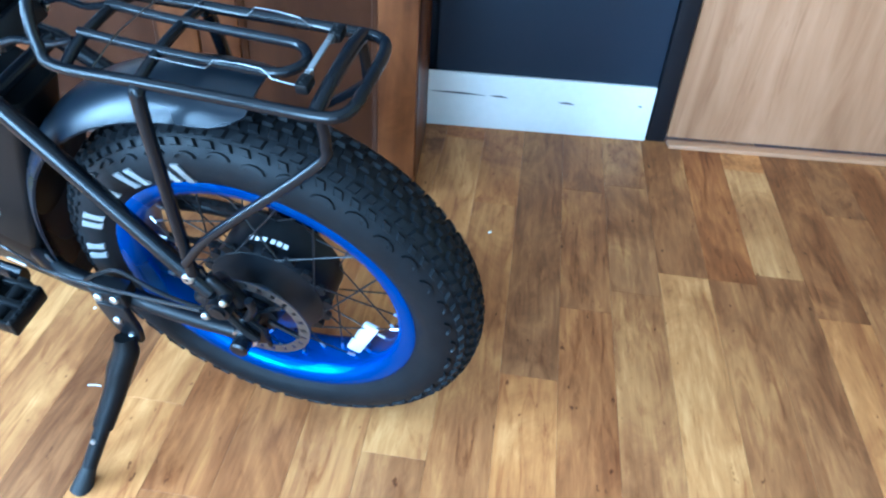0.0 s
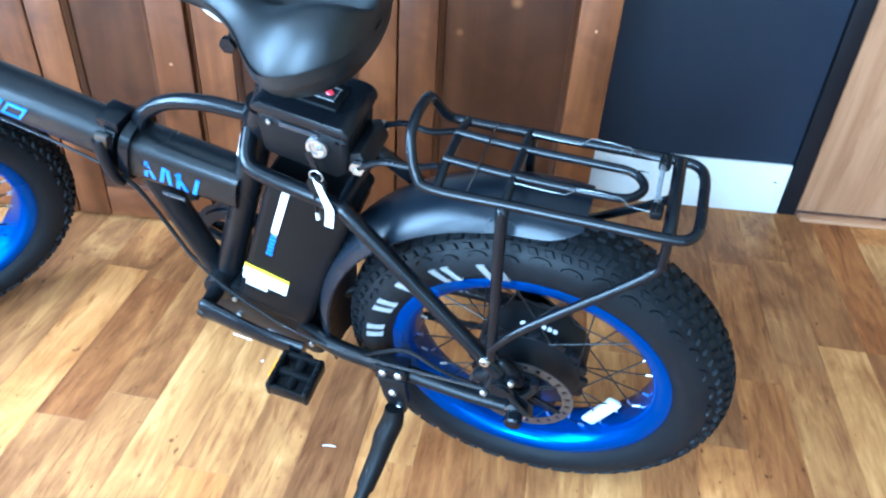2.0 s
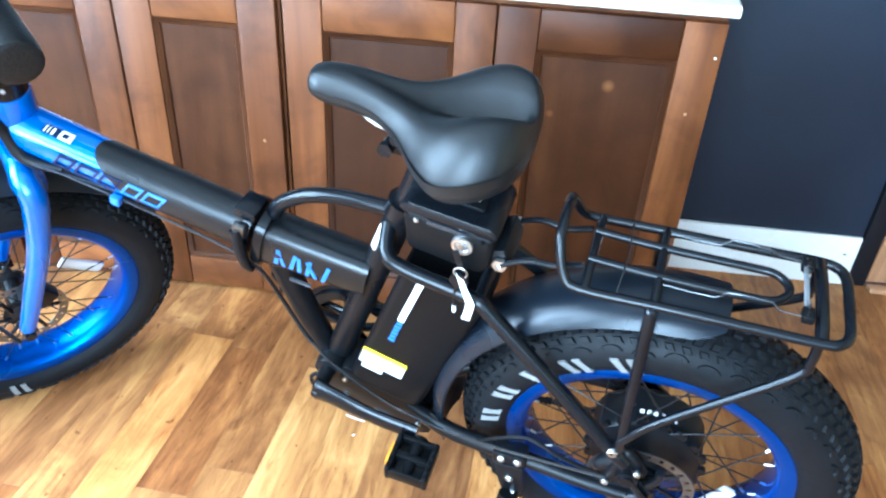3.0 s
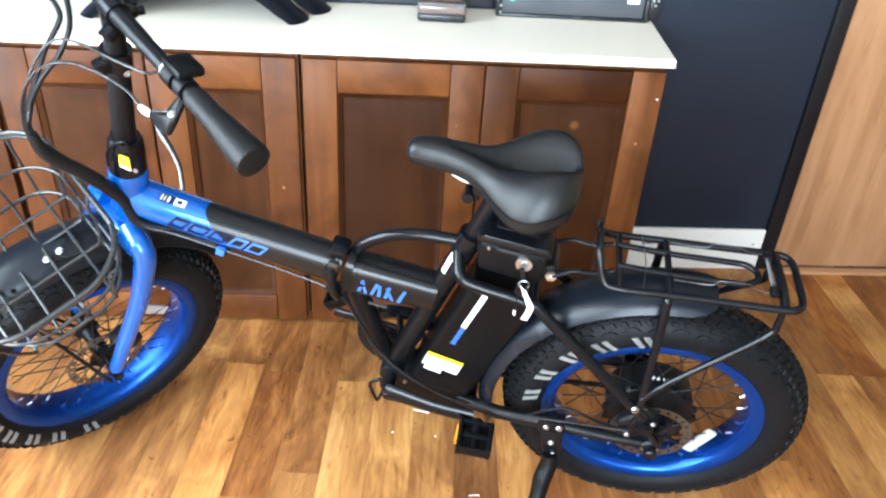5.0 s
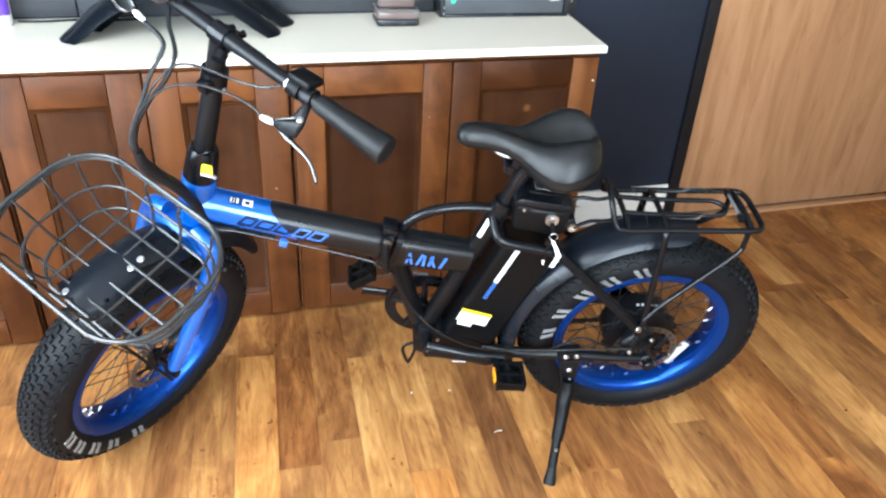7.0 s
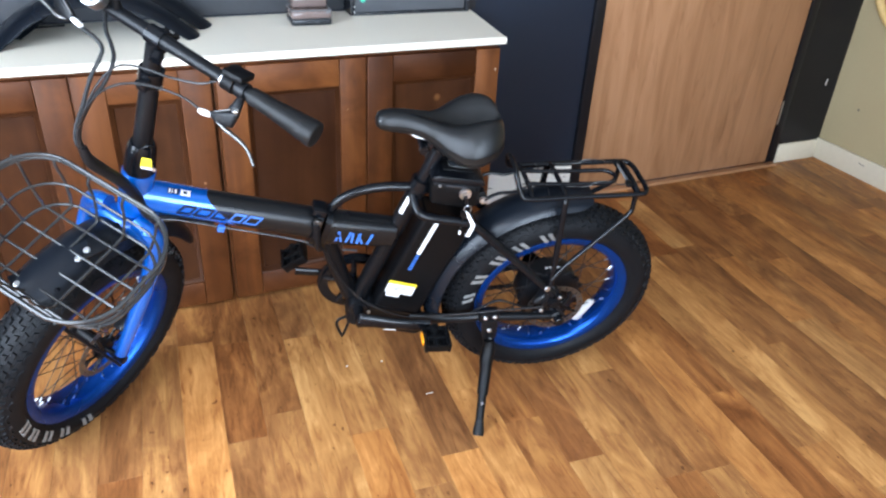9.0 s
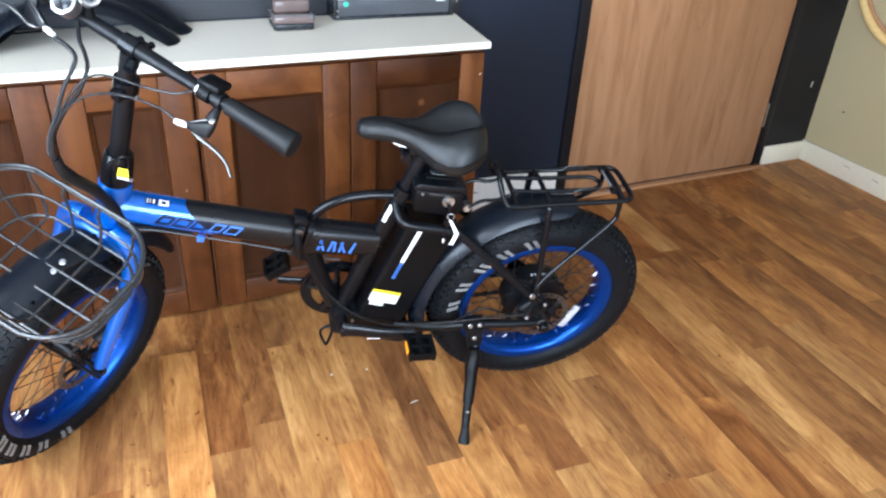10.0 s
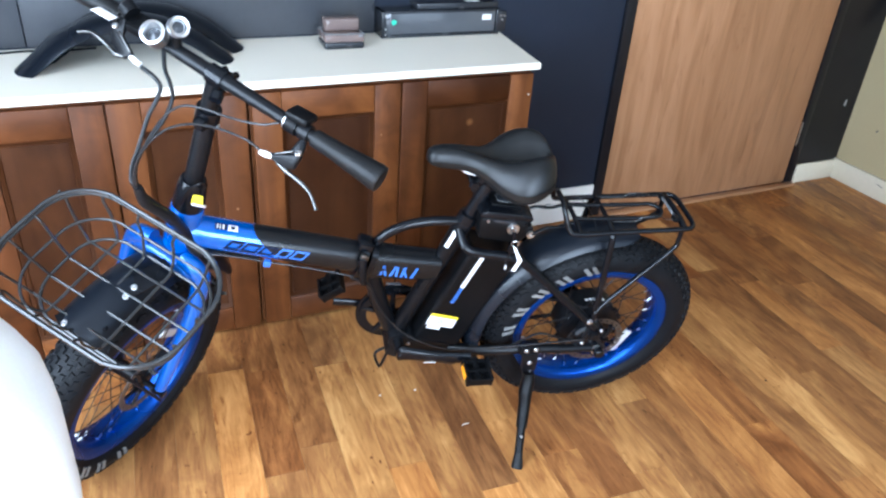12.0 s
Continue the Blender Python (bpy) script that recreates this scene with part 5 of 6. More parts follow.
for s in (1, -1):
    bpart("strut", Geo().tube([(0.046, s * 0.068, 0.384), (0.046, s * 0.078, 0.355), (0.042, s * 0.104, 0.128)], [0.0085, 0.008, 0.0075], 12, 4), M_SATIN, rack, "flat rack strut")
    bpart("strut", Geo().tube([(-0.140, s * 0.058, 0.388), (-0.142, s * 0.060, 0.345), (-0.128, s * 0.066, 0.316), (0.000, s * 0.096, 0.204), (0.044, s * 0.106, 0.150)], 0.0062, 10, 5), M_SATIN, rack, "bent rear rack strut")
    bpart("stay_rod", Geo().tube([(0.136, s * 0.034, 0.396), (0.17, s * 0.036, 0.386), (0.205, s * 0.040, 0.388), (0.238, s * 0.044, 0.374)], 0.0042, 8, 4), M_SATIN, rack, "thin rod to the battery bracket")
clip = bpart("spring_clip", Geo().tube([(0.090, 0.070, 0.398), (0.086, 0.020, 0.408), (0.088, -0.060, 0.398)], 0.0009, 6, 4).tube([(0.040, 0.046, 0.404), (-0.02, 0.046, 0.402), (-0.032, 0.046, 0.414), (-0.08, 0.044, 0.412), (-0.090, 0.046, 0.404), (-0.124, 0.046, 0.402)], 0.0009, 6, 2).tube([(0.040, -0.046, 0.404), (-0.02, -0.046, 0.402), (-0.032, -0.046, 0.414), (-0.08, -0.044, 0.412), (-0.090, -0.046, 0.404), (-0.124, -0.046, 0.402)], 0.0009, 6, 2), M_CLIPWIRE, rack, "thin steel spring clip wire")
bpart("clip_plate", Geo().box((0.006, 0.070, 0.003), (-0.120, 0.0, 0.405), None, 0.001), M_CLEAR, rack, "clear plastic bar of the clip")
for y in (0.036, -0.036):
    bpart("spring_coil", Geo().tube([(-0.121 + 0.0042 * math.cos(k * 1.2), y + 0.0011 * k - 0.012, 0.404 + 0.0042 * math.sin(k * 1.2)) for k in range(24)], 0.0008, 5), M_CLIPWIRE, rack, "small steel spring coil")
for y in (0.034, -0.034):
    bpart("clip_end", Geo().box((0.014, 0.020, 0.012), (-0.122, y * 1.25, 0.402), None, 0.003), M_PLASTIC, rack)

# ---- saddle ----
def saddle():
    """Padded saddle: long nose, two rounded lobes with a shallow hollow between them."""
    # x, half width, top, bottom, depth of the hollow between the two halves
    keys = [Vector(q) for q in ((0.4965, 0.010, 0.582, 0.565, 0.0), (0.489, 0.021, 0.592, 0.557, 0.0), (0.470, 0.0265, 0.597, 0.550, 0.0), (0.435, 0.029, 0.596, 0.545, 0.002), (0.400, 0.035, 0.589, 0.537, 0.006),
            (0.370, 0.050, 0.583, 0.518, 0.012), (0.344, 0.077, 0.583, 0.498, 0.022), (0.318, 0.102, 0.591, 0.485, 0.034), (0.294, 0.113, 0.602, 0.481, 0.046), (0.270, 0.112, 0.610, 0.484, 0.053),
            (0.248, 0.103, 0.610, 0.493, 0.052), (0.231, 0.088, 0.603, 0.504, 0.040), (0.221, 0.066, 0.590, 0.516, 0.020), (0.2155, 0.038, 0.576, 0.529, 0.004), (0.2135, 0.012, 0.565, 0.541, 0.0))]
    prof = []
    for i in range(len(keys) - 1):
        p0, p1, p2, p3 = keys[max(i - 1, 0)], keys[i], keys[i + 1], keys[min(i + 2, len(keys) - 1)]
        for k in range(4):
            t = k / 4
            prof.append(0.5 * (2 * p1 + (p2 - p0) * t + (2 * p0 - 5 * p1 + 4 * p2 - p3) * t * t + (3 * p1 - p0 - 3 * p2 + p3) * t ** 3))
    prof.append(keys[-1])
    secs = []
    for x, hw, zt, zb, sag in prof:
        ring = []
        n = 52
        mid, half = (zt + zb) / 2, (zt - zb) / 2
        for k in range(n):
            a = 2 * math.pi * k / n
            ca, sa = math.cos(a), math.sin(a)
            y = hw * math.copysign(abs(ca) ** 0.92, ca)
            z = mid + half * math.copysign(abs(sa) ** 0.88, sa)
            if sa > 0:
                z -= sag * math.exp(-(y / (hw * 0.33)) ** 2)
                z -= half * 0.42 * (abs(y) / hw) ** 4
            ring.append(Vector((x, y, z)))
        secs.append(ring)
    return Geo().loft(secs)


sad = bpart("saddle", saddle(), M_LEATHER, None, "padded black vinyl saddle")
bpart("rails", Geo().tube([(0.44, 0.012, 0.566), (0.405, 0.020, 0.540), (0.34, 0.022, 0.532), (0.28, 0.030, 0.545), (0.24, 0.040, 0.560)], 0.0035, 8, 4).tube([(0.44, -0.012, 0.566), (0.405, -0.020, 0.540), (0.34, -0.022, 0.532), (0.28, -0.030, 0.545), (0.24, -0.040, 0.560)], 0.0035, 8, 4), M_STEEL, sad, "steel saddle rails")
bpart("rail_clamp", Geo().box((0.045, 0.052, 0.030), (0.345, 0, 0.532), None, 0.006).tube([(0.345, -0.034, 0.530), (0.345, 0.034, 0.530)], 0.009, 12).box((0.020, 0.030, 0.020), (0.384, 0.006, 0.508), None, 0.004), M_SATIN, sad, "black saddle clamp")
for x, z, r in ((0.392, 0.512, 0.008), (0.376, 0.530, 0.007)):
    bpart("clamp_nut", Geo().tube([(x, -0.022, z), (x, 0.030, z)], r, 10).tube([(x, 0.026, z), (x, 0.034, z)], r * 1.3, 6), M_SATIN, sad)

# ---- steered front end, turned to the left ----
STEER = Matrix.Translation(SB) @ Matrix.Rotation(radians(53), 4, AX) @ Matrix.Translation(-SB)
FORK_AX = Vector((-0.115, 0.035, 0.380)).normalized()
FORK_AT = Vector((1.02, 0.010, 0.42))
FORK = Matrix.Translation(FORK_AT) @ Matrix.Rotation(radians(53), 4, FORK_AX) @ Matrix.Translation(-FORK_AT)


def fpart(name, geo, mats, parent=None, label=""):
    """A part of the steered end, given as it lies when steered straight."""
    return bpart(name, geo.moved(STEER), mats, parent, label)


# stem column with its folding joint
fpart("stem_joint", Geo().tube([col(0.064), col(0.066), col(0.085), col(0.105), col(0.130), col(0.140)], [0.028, 0.032, 0.032, 0.031, 0.029, 0.024], 22), M_SATIN, None, "black folding joint of the stem")
fpart("column", Geo().tube([col(0.10), col(0.27), col(0.275), col(0.385)], [0.0190, 0.0185, 0.0165, 0.0160], 20), M_BLACK, None, "black telescopic handlebar column")
fpart("column_clamp", Geo().tube([col(0.292), col(0.324)], 0.0235, 20).box((0.024, 0.022, 0.022), col(0.310) + Vector((0.026, 0.006, 0)), None, 0.004), M_SATIN, None, "black clamp on the column")
bolt(STEER @ (col(0.288) + Vector((-0.004, 0.020, 0))), STEER.to_3x3() @ Vector((0, 1, 0)), 0.006, 0.005)
bpart("joint_lever", Geo().tube([col(0.095) + Vector((0.016, 0.034, 0)), col(0.128) + Vector((0.013, 0.036, 0)), col(0.150) + Vector((-0.003, 0.034, 0)), col(0.146) + Vector((-0.018, 0.028, 0)), col(0.100) + Vector((-0.021, 0.025, 0))], 0.0026, 8, 5), M_SATIN, None, "black wire loop of the joint")
sm = Matrix.Rotation(radians(-6), 3, "Y") @ Matrix.Rotation(radians(-14), 3, "Z")
bpart("sticker", Geo().box((0.023, 0.002, 0.022), (0.968, 0.0555, 0.522), sm, 0.0005), M_YELLOW, None, "small yellow sticker on the joint")
bpart("sticker_edge", Geo().box((0.023, 0.0022, 0.005), Vector((0.968, 0.0555, 0.522)) + sm @ Vector((0, 0, -0.0135)), sm, 0.0005), M_PRINT, None, "white lower edge of the sticker")
for dx, dz in ((0.024, 0.000), (0.018, -0.022), (-0.012, -0.020)):
    bolt((0.968 + dx, 0.054 - abs(dx) * 0.35, 0.520 + dz), (0.1, 1, 0), 0.004, 0.003)

# handlebar
HB = Vector((0.905, 0.062, 0.800))
bar_pts = [HB + Vector((0, q * 0.340, -0.031 * q)) for q in (1.0, 0.72, 0.45, 0.15, 0.0, -0.15, -0.45, -0.72, -1.0)]


def bar_at(y):
    return HB + Vector((0, y, -0.031 * y / 0.340))


bar = fpart("handlebar", Geo().tube(bar_pts, [0.0112, 0.0112, 0.0116, 0.0132, 0.0142, 0.0132, 0.0116, 0.0112, 0.0112], 16, 5), M_BLACK, None, "black handlebar")
fpart("bar_clamp", Geo().tube([HB + Vector((0, -0.016, 0.002)), HB + Vector((0, 0.016, -0.002))], 0.0175, 18).box((0.036, 0.036, 0.018), HB + Vector((-0.010, 0, -0.012)), None, 0.005), M_SATIN, bar, "black clamp that holds the bar")
for s in (1, -1):
    fpart("clamp_screw", Geo().tube([HB + Vector((-0.026, s * 0.012, -0.014)), HB + Vector((-0.036, s * 0.012, -0.017))], 0.0065, 10), M_SATIN, bar, "black clamp screw")
    a, b = bar_at(s * 0.205), bar_at(s * 0.344)
    d = b - a
    fpart("grip", Geo().tube([a, a + d * 0.03, a + d * 0.30, a + d * 0.62, a + d * 0.92, a + d * 0.985, b], [0.0135, 0.0160, 0.0172, 0.0210, 0.0246, 0.0238, 0.0165], 18, 3), M_GRIP, bar, "black rubber grip")
    # brake lever
    p = bar_at(s * 0.188) + Vector((0, 0, 0 if s > 0 else 0.020))
    def at(x, y, z):
        out = max(0.0, y + 0.010) if s < 0 else 0.0
        return p + Vector((x - 0.30 * out, s * y, z + 0.32 * out))

    lv = fpart("brake_lever", Geo().tube([at(0, -0.009, 0), at(0, 0.009, 0)], 0.0158, 16).hull([(at(0.008, 0.002, -0.010), 0.0065), (at(0.033, 0.007, -0.028), 0.0070), (at(0.030, -0.006, -0.026), 0.0050)]).hull([(at(0.046, -0.038, -0.046), 0.0058), (at(0.034, 0.007, -0.029), 0.0072), (at(0.046, 0.004, -0.046), 0.0055), (at(0.050, -0.016, -0.050), 0.0045)]), M_BLACK, bar, "black brake lever body")
    fpart("lever_rib", Geo().hull([(at(0.044, -0.034, -0.039), 0.0022), (at(0.034, -0.004, -0.022), 0.0022)]), M_LEVER, lv, "bright worn edge of the lever body")
    fpart("blade", Geo().tube([at(0.049, -0.026, -0.051), at(0.054, -0.006, -0.054), at(0.056, 0.012, -0.056), at(0.060, 0.036, -0.058), at(0.066, 0.056, -0.064), at(0.077, 0.074, -0.076), at(0.079, 0.077, -0.078)], [0.0046, 0.0048, 0.0042, 0.0038, 0.0031, 0.0029, 0.0040], 10, 4), M_LEVER, lv, "bare metal brake lever blade")
    fpart("adjuster", Geo().tube([p + Vector((0.048, -s * 0.038, -0.046)), p + Vector((0.050, -s * 0.050, -0.046)), p + Vector((0.052, -s * 0.062, -0.046))], [0.0048, 0.0060, 0.0045], 10), M_PRINT, lv, "pale cable adjuster")
    bolt(STEER @ at(0.033, 0.007, -0.021), STEER.to_3x3() @ Vector((0, 0, 1)), 0.006, 0.004, lv)
p = bar_at(0.168) + Vector((-0.014, 0, 0.014))
fpart("display_unit", Geo().box((0.040, 0.046, 0.014), p, Matrix.Rotation(radians(-22), 3, "Y"), 0.005).tube([bar_at(0.150), bar_at(0.172)], 0.017, 14), M_PLASTIC, bar, "black handlebar control unit")
fpart("clamp_ring", Geo().tube([bar_at(0.146), bar_at(0.156)], 0.0150, 16), M_STEEL, bar, "bright clamp ring")
LAMP = HB + Vector((0.008, -0.116, 0.023))
lampg = Geo().lathe([(0, 0.0), (0.015, 0.001), (0.0205, 0.007), (0.0225, 0.030), (0.0220, 0.033), (0.0165, 0.034), (0.0135, 0.028), (0.0125, 0.020), (0, 0.019)], 24, axle_m(LAMP, (0.46, 0.12, 0.88)))
lamp = fpart("headlamp", lampg, M_STEEL, bar, "small chrome headlamp with a deep dark socket")
fpart("lens", Geo().lathe([(0, 0.0195), (0.0110, 0.0200), (0.0118, 0.0210), (0, 0.0240)], 20, axle_m(LAMP, (0.46, 0.12, 0.88))), M_DEVICE, lamp, "dark round face of the lamp")
fpart("lamp_bracket", Geo().tube([bar_at(-0.09), LAMP + Vector((-0.004, 0.010, -0.006)), LAMP + Vector((0, 0, 0.002))], 0.007, 10, 3), M_PLASTIC, lamp)
BELL = axle_m(HB + Vector((-0.009, -0.091, 0.050)), (0.22, 0.62, 0.60))
bell = fpart("bell", Geo().lathe([(0, 0.0), (0.014, 0.001), (0.0175, 0.008), (0.0185, 0.024), (0.0170, 0.028), (0.0128, 0.027), (0.0112, 0.018), (0, 0.017)], 24, BELL), M_STEEL, bar, "small round chrome bell")
fpart("bell_face", Geo().lathe([(0, 0.0172), (0.0096, 0.0178), (0.0100, 0.0190), (0, 0.0205)], 18, BELL), M_DEVICE, bell, "dark round face of the bell")
fpart("bell_foot", Geo().tube([bar_at(-0.084), HB + Vector((-0.009, -0.091, 0.054))], 0.008, 10), M_PLASTIC, bell)
fpart("lever_tag", Geo().box((0.020, 0.042, 0.0012), bar_at(-0.212) + Vector((0.030, 0, 0.022)), Matrix.Rotation(radians(-18), 3, "Y"), 0.0004), M_PAPER, bar, "pale paper tag by the lever")
fpart("clamp_knob", Geo().tube([HB + Vector((0.016, 0.012, -0.022)), HB + Vector((0.030, 0.016, -0.026))], 0.012, 14).tube([HB + Vector((0.0, 0.010, -0.024)), HB + Vector((0.018, 0.012, -0.022))], 0.007, 10), M_SATIN, bar, "black clamp knob under the bar")
fpart("switch_box", Geo().box((0.04, 0.035, 0.022), bar_at(-0.165) + Vector((0, 0, 0.006)), None, 0.005), M_PLASTIC, bar)

def wpart(name, geo, mats, parent=None, label=""):
    return bpart(name, geo.moved(FORK), mats, parent, label)


# ---- fork and front wheel ----
FC = Vector((1.2295, -0.0045, 0.0345))
fhub = Geo().lathe([(0, -0.075), (0.007, -0.075), (0.007, -0.05), (0.020, -0.048), (0.026, -0.042), (0.026, -0.036), (0.016, -0.030), (0.016, 0.030), (0.026, 0.036), (0.026, 0.042), (0.020, 0.048), (0.007, 0.05), (0.007, 0.075), (0, 0.075)], 28)
FKENDA = [(a, a + w, 0.2290, 0.2560) for a0 in (-63, -45, -30, -15, -2) for a, w in ((a0, 2.5), (a0 + 4.8, 2.5))]
front_wheel = wheel("front_wheel", FORK @ Matrix.Translation(FC), fhub, M_BLACK, (0.024, 0.038), 0.048, "fat front wheel with a blue rim", FKENDA, (178, 0.130, 35))
crown = FORK_AT - FORK_AX * 0.075
wpart("fork_crown", Geo().box((0.050, 0.160, 0.040), crown + Vector((0.012, 0, -0.012)), Matrix.Rotation(radians(-16), 3, "Y"), 0.014, 0, 3), M_BLUE, None, "blue fork crown")
for s in (1, -1):
    y = crown.y + s * 0.088
    tip = Vector((FC.x - 0.004, FC.y + s * 0.092, FC.z + 0.012))
    p1 = crown + Vector((0.018, s * 0.092, -0.022))
    wpart("fork_leg", Geo().tube([crown + Vector((0.008, s * 0.040, 0.014)), crown + Vector((0.012, s * 0.074, 0.006)), p1, p1.lerp(tip, 0.33) + Vector((-0.010, s * 0.004, 0)), p1.lerp(tip, 0.70) + Vector((-0.006, s * 0.002, 0)), tip], [0.020, 0.022, 0.021, 0.0185, 0.0165, 0.0140], 18, 5), M_BLUE, None, "glossy blue fork leg")
    wpart("fork_tip", Geo().prism([(1.2045, 0.0645), (1.2365, 0.0605), (1.2445, 0.0245), (1.2195, 0.0165)], FC.y + s * 0.084 - 0.003, FC.y + s * 0.084 + 0.003), M_SATIN)
    wpart("wheel_nut", Geo().tube([FC + Vector((0, s * 0.074, 0)), FC + Vector((0, s * 0.108, 0))], 0.010, 6), M_SATIN)
wpart("front_caliper", Geo().box((0.04, 0.03, 0.06), (1.1725, FC.y + 0.074, 0.0995), Matrix.Rotation(radians(20), 3, "Y"), 0.006), M_BLACK, None, "black front disc brake caliper")
wpart("front_mudguard", guard(Matrix.Translation(FC), 77, 168, 0.354, 0.120, 0.003, 0.050), M_FENDER, None, "satin black front mudguard")

# ---- front basket ----
bw, bd, bz0, bz1 = 0.157, 0.106, 0.386, 0.505
bx = 1.203


def basket_pt(u, v, h):
    """u across (-1..1), v back to front (0..1), h bottom to top (0..1)."""
    flare = 1.0 + 0.30 * h
    return Vector((bx + (v - 0.5) * 2 * bd * flare + 0.008 * h, 0.018 + u * bw * flare, bz0 + (bz1 - bz0) * h + 0.01 * (0.5 - v)))


def loop(h, c=0.52, k=9, r=0.003):
    pts = []
    for cu, cv, a0 in ((1, 1, 0), (-1, 1, 90), (-1, 0, 180), (1, 0, 270)):
        for i in range(k):
            a = radians(a0 + 90 * i / (k - 1))
            u = cu * (1 - c) + c * math.cos(a)
            v = (1 - c * 0.7 if cv else c * 0.7) + c * 0.7 * math.sin(a)
            pts.append(basket_pt(u, v, h))
    return Geo().tube(pts, r, 8, 2, True)


basket = fpart("front_basket", loop(1.0, 0.52, 9, 0.0050), M_GREYWIRE, None, "dark grey wire front basket")
for h, r in ((0.94, 0.0036), (0.43, 0.0032), (0.0, 0.0036)):
    fpart("hoop", loop(h, 0.52, 9, r), M_GREYWIRE, basket)
for u in (-0.66, -0.22, 0.22, 0.66):
    fpart("rib", Geo().tube([basket_pt(u, 0, 1.0), basket_pt(u, 0.035, 0.86), basket_pt(u, 0.01, 0.5), basket_pt(u, 0.03, 0.06), basket_pt(u, 0.12, 0.0), basket_pt(u, 0.5, 0), basket_pt(u, 0.88, 0), basket_pt(u, 0.97, 0.06), basket_pt(u, 0.99, 0.5), basket_pt(u, 0.965, 0.86), basket_pt(u, 1, 1.0)], 0.0031, 7, 3), M_GREYWIRE, basket)
for v in (0.18, 0.42, 0.66, 0.88):
    fpart("rib", Geo().tube([basket_pt(1, v, 1.0), basket_pt(0.95, v, 0.86), basket_pt(0.985, v, 0.5), basket_pt(0.97, v, 0.06), basket_pt(0.88, v, 0), basket_pt(0, v, 0), basket_pt(-0.88, v, 0), basket_pt(-0.97, v, 0.06), basket_pt(-0.985, v, 0.5), basket_pt(-0.95, v, 0.86), basket_pt(-1, v, 1.0)], 0.0031, 7, 3), M_GREYWIRE, basket)
carrier = fpart("basket_carrier", Geo().box((0.235, 0.048, 0.004), (bx - 0.007, -0.006, bz0 - 0.0065), Matrix.Rotation(radians(-20), 3, "Z"), 0.001).tube([(bx + 0.06, 0.03, bz0 - 0.008), (1.30, -0.02, 0.30), (1.25, 0.082, 0.045)], 0.004, 8, 3).tube([(bx + 0.06, 0.03, bz0 - 0.008), (1.30, -0.06, 0.30), (1.25, -0.092, 0.045)], 0.004, 8, 3), M_SATIN, None, "black carrier under the basket")
for dx, dy in ((-0.012, 0.0125), (-0.037, 0.0115), (0.096, -0.040)):
    bolt(STEER @ Vector((bx + dx, dy, bz0 - 0.004)), STEER.to_3x3() @ Vector((0, 0, 1)), 0.007, 0.004, carrier)

# ---- cables from the bars down to the frame ----
def run(name, straight, then, r, label, mat=None):
    """A cable: points of the steered end first, then points of the frame."""
    pts = [STEER @ Vector(q) for q in straight] + [Vector(q) for q in then]
    return bpart(name, Geo().tube(pts, r, 8, 6), mat or M_CABLE, None, label)


low = [(1.056, 0.032, 0.525), (1.030, 0.036, 0.440)]
under = [(0.985, 0.046, 0.376), (0.93, 0.030, 0.352), (0.86, 0.018, 0.326)]
along = [(0.985, 0.052, 0.378), (0.93, 0.044, 0.358), (0.84, 0.037, 0.325), (0.72, 0.034, 0.286), (0.65, 0.035, 0.262)]


def shifted(pts, dx, dy, dz):
    return [(x + dx, y + dy, z + dz) for x, y, z in pts]


al, ad = bar_at(0.126) + Vector((0.052, 0, -0.046)), bar_at(0.140) + Vector((0.012, 0, -0.002))
run("cable", [al, (0.959, 0.161, 0.752), (0.972, 0.120, 0.761), (0.994, 0.077, 0.765), (1.024, 0.042, 0.753), (1.057, 0.018, 0.718), (1.083, 0.006, 0.668), (1.092, 0.014, 0.622)] + low, along, 0.0022, "thin grey brake cable from the bars", M_PALECABLE)
run("cable", [ad, (0.927, 0.168, 0.767), (0.945, 0.118, 0.766), (0.967, 0.077, 0.782), (0.989, 0.049, 0.786), (1.017, 0.030, 0.765), (1.052, 0.016, 0.722), (1.079, 0.007, 0.669), (1.090, 0.014, 0.622)] + shifted(low, 0.004, -0.005, 0), shifted(under, 0, -0.003, 0.006), 0.0022, "thin grey control cable from the bars", M_PALECABLE)
run("cable", [bar_at(-0.126) + Vector((0.052, 0, -0.026)), (0.955, -0.040, 0.776), (0.960, -0.022, 0.765), (0.978, -0.018, 0.750), (1.005, -0.018, 0.729), (1.044, -0.013, 0.689), (1.076, -0.009, 0.657), (1.090, 0.008, 0.628)] + shifted(low, -0.004, -0.006, 0), shifted(under, 0, 0.002, -0.004), 0.0040, "black brake cable from the bars")
run("cable", [bar_at(-0.110) + Vector((0.004, 0, -0.002)), (0.917, -0.044, 0.804), (0.937, -0.028, 0.786), (0.948, -0.010, 0.772), (0.964, 0.006, 0.757), (0.995, 0.009, 0.731), (1.033, 0.001, 0.703), (1.069, -0.004, 0.662), (1.086, 0.013, 0.625)] + shifted(low, -0.005, 0.004, 0), shifted(under, 0, 0, 0.003), 0.0040, "black control cable from the bars")
sl = [STEER @ Vector(q) for q in ((1.088, 0.011, 0.635), (1.088, 0.020, 0.595), (1.056, 0.030, 0.525), (1.030, 0.034, 0.440))] + [Vector((0.985, 0.046, 0.376)), Vector((0.935, 0.032, 0.354))]
bpart("cable_sleeve", Geo().tube(sl, [0.0085, 0.0108, 0.0122, 0.0120, 0.0105, 0.0080], 12, 5), M_CABLE, None, "black sleeve round the cables")
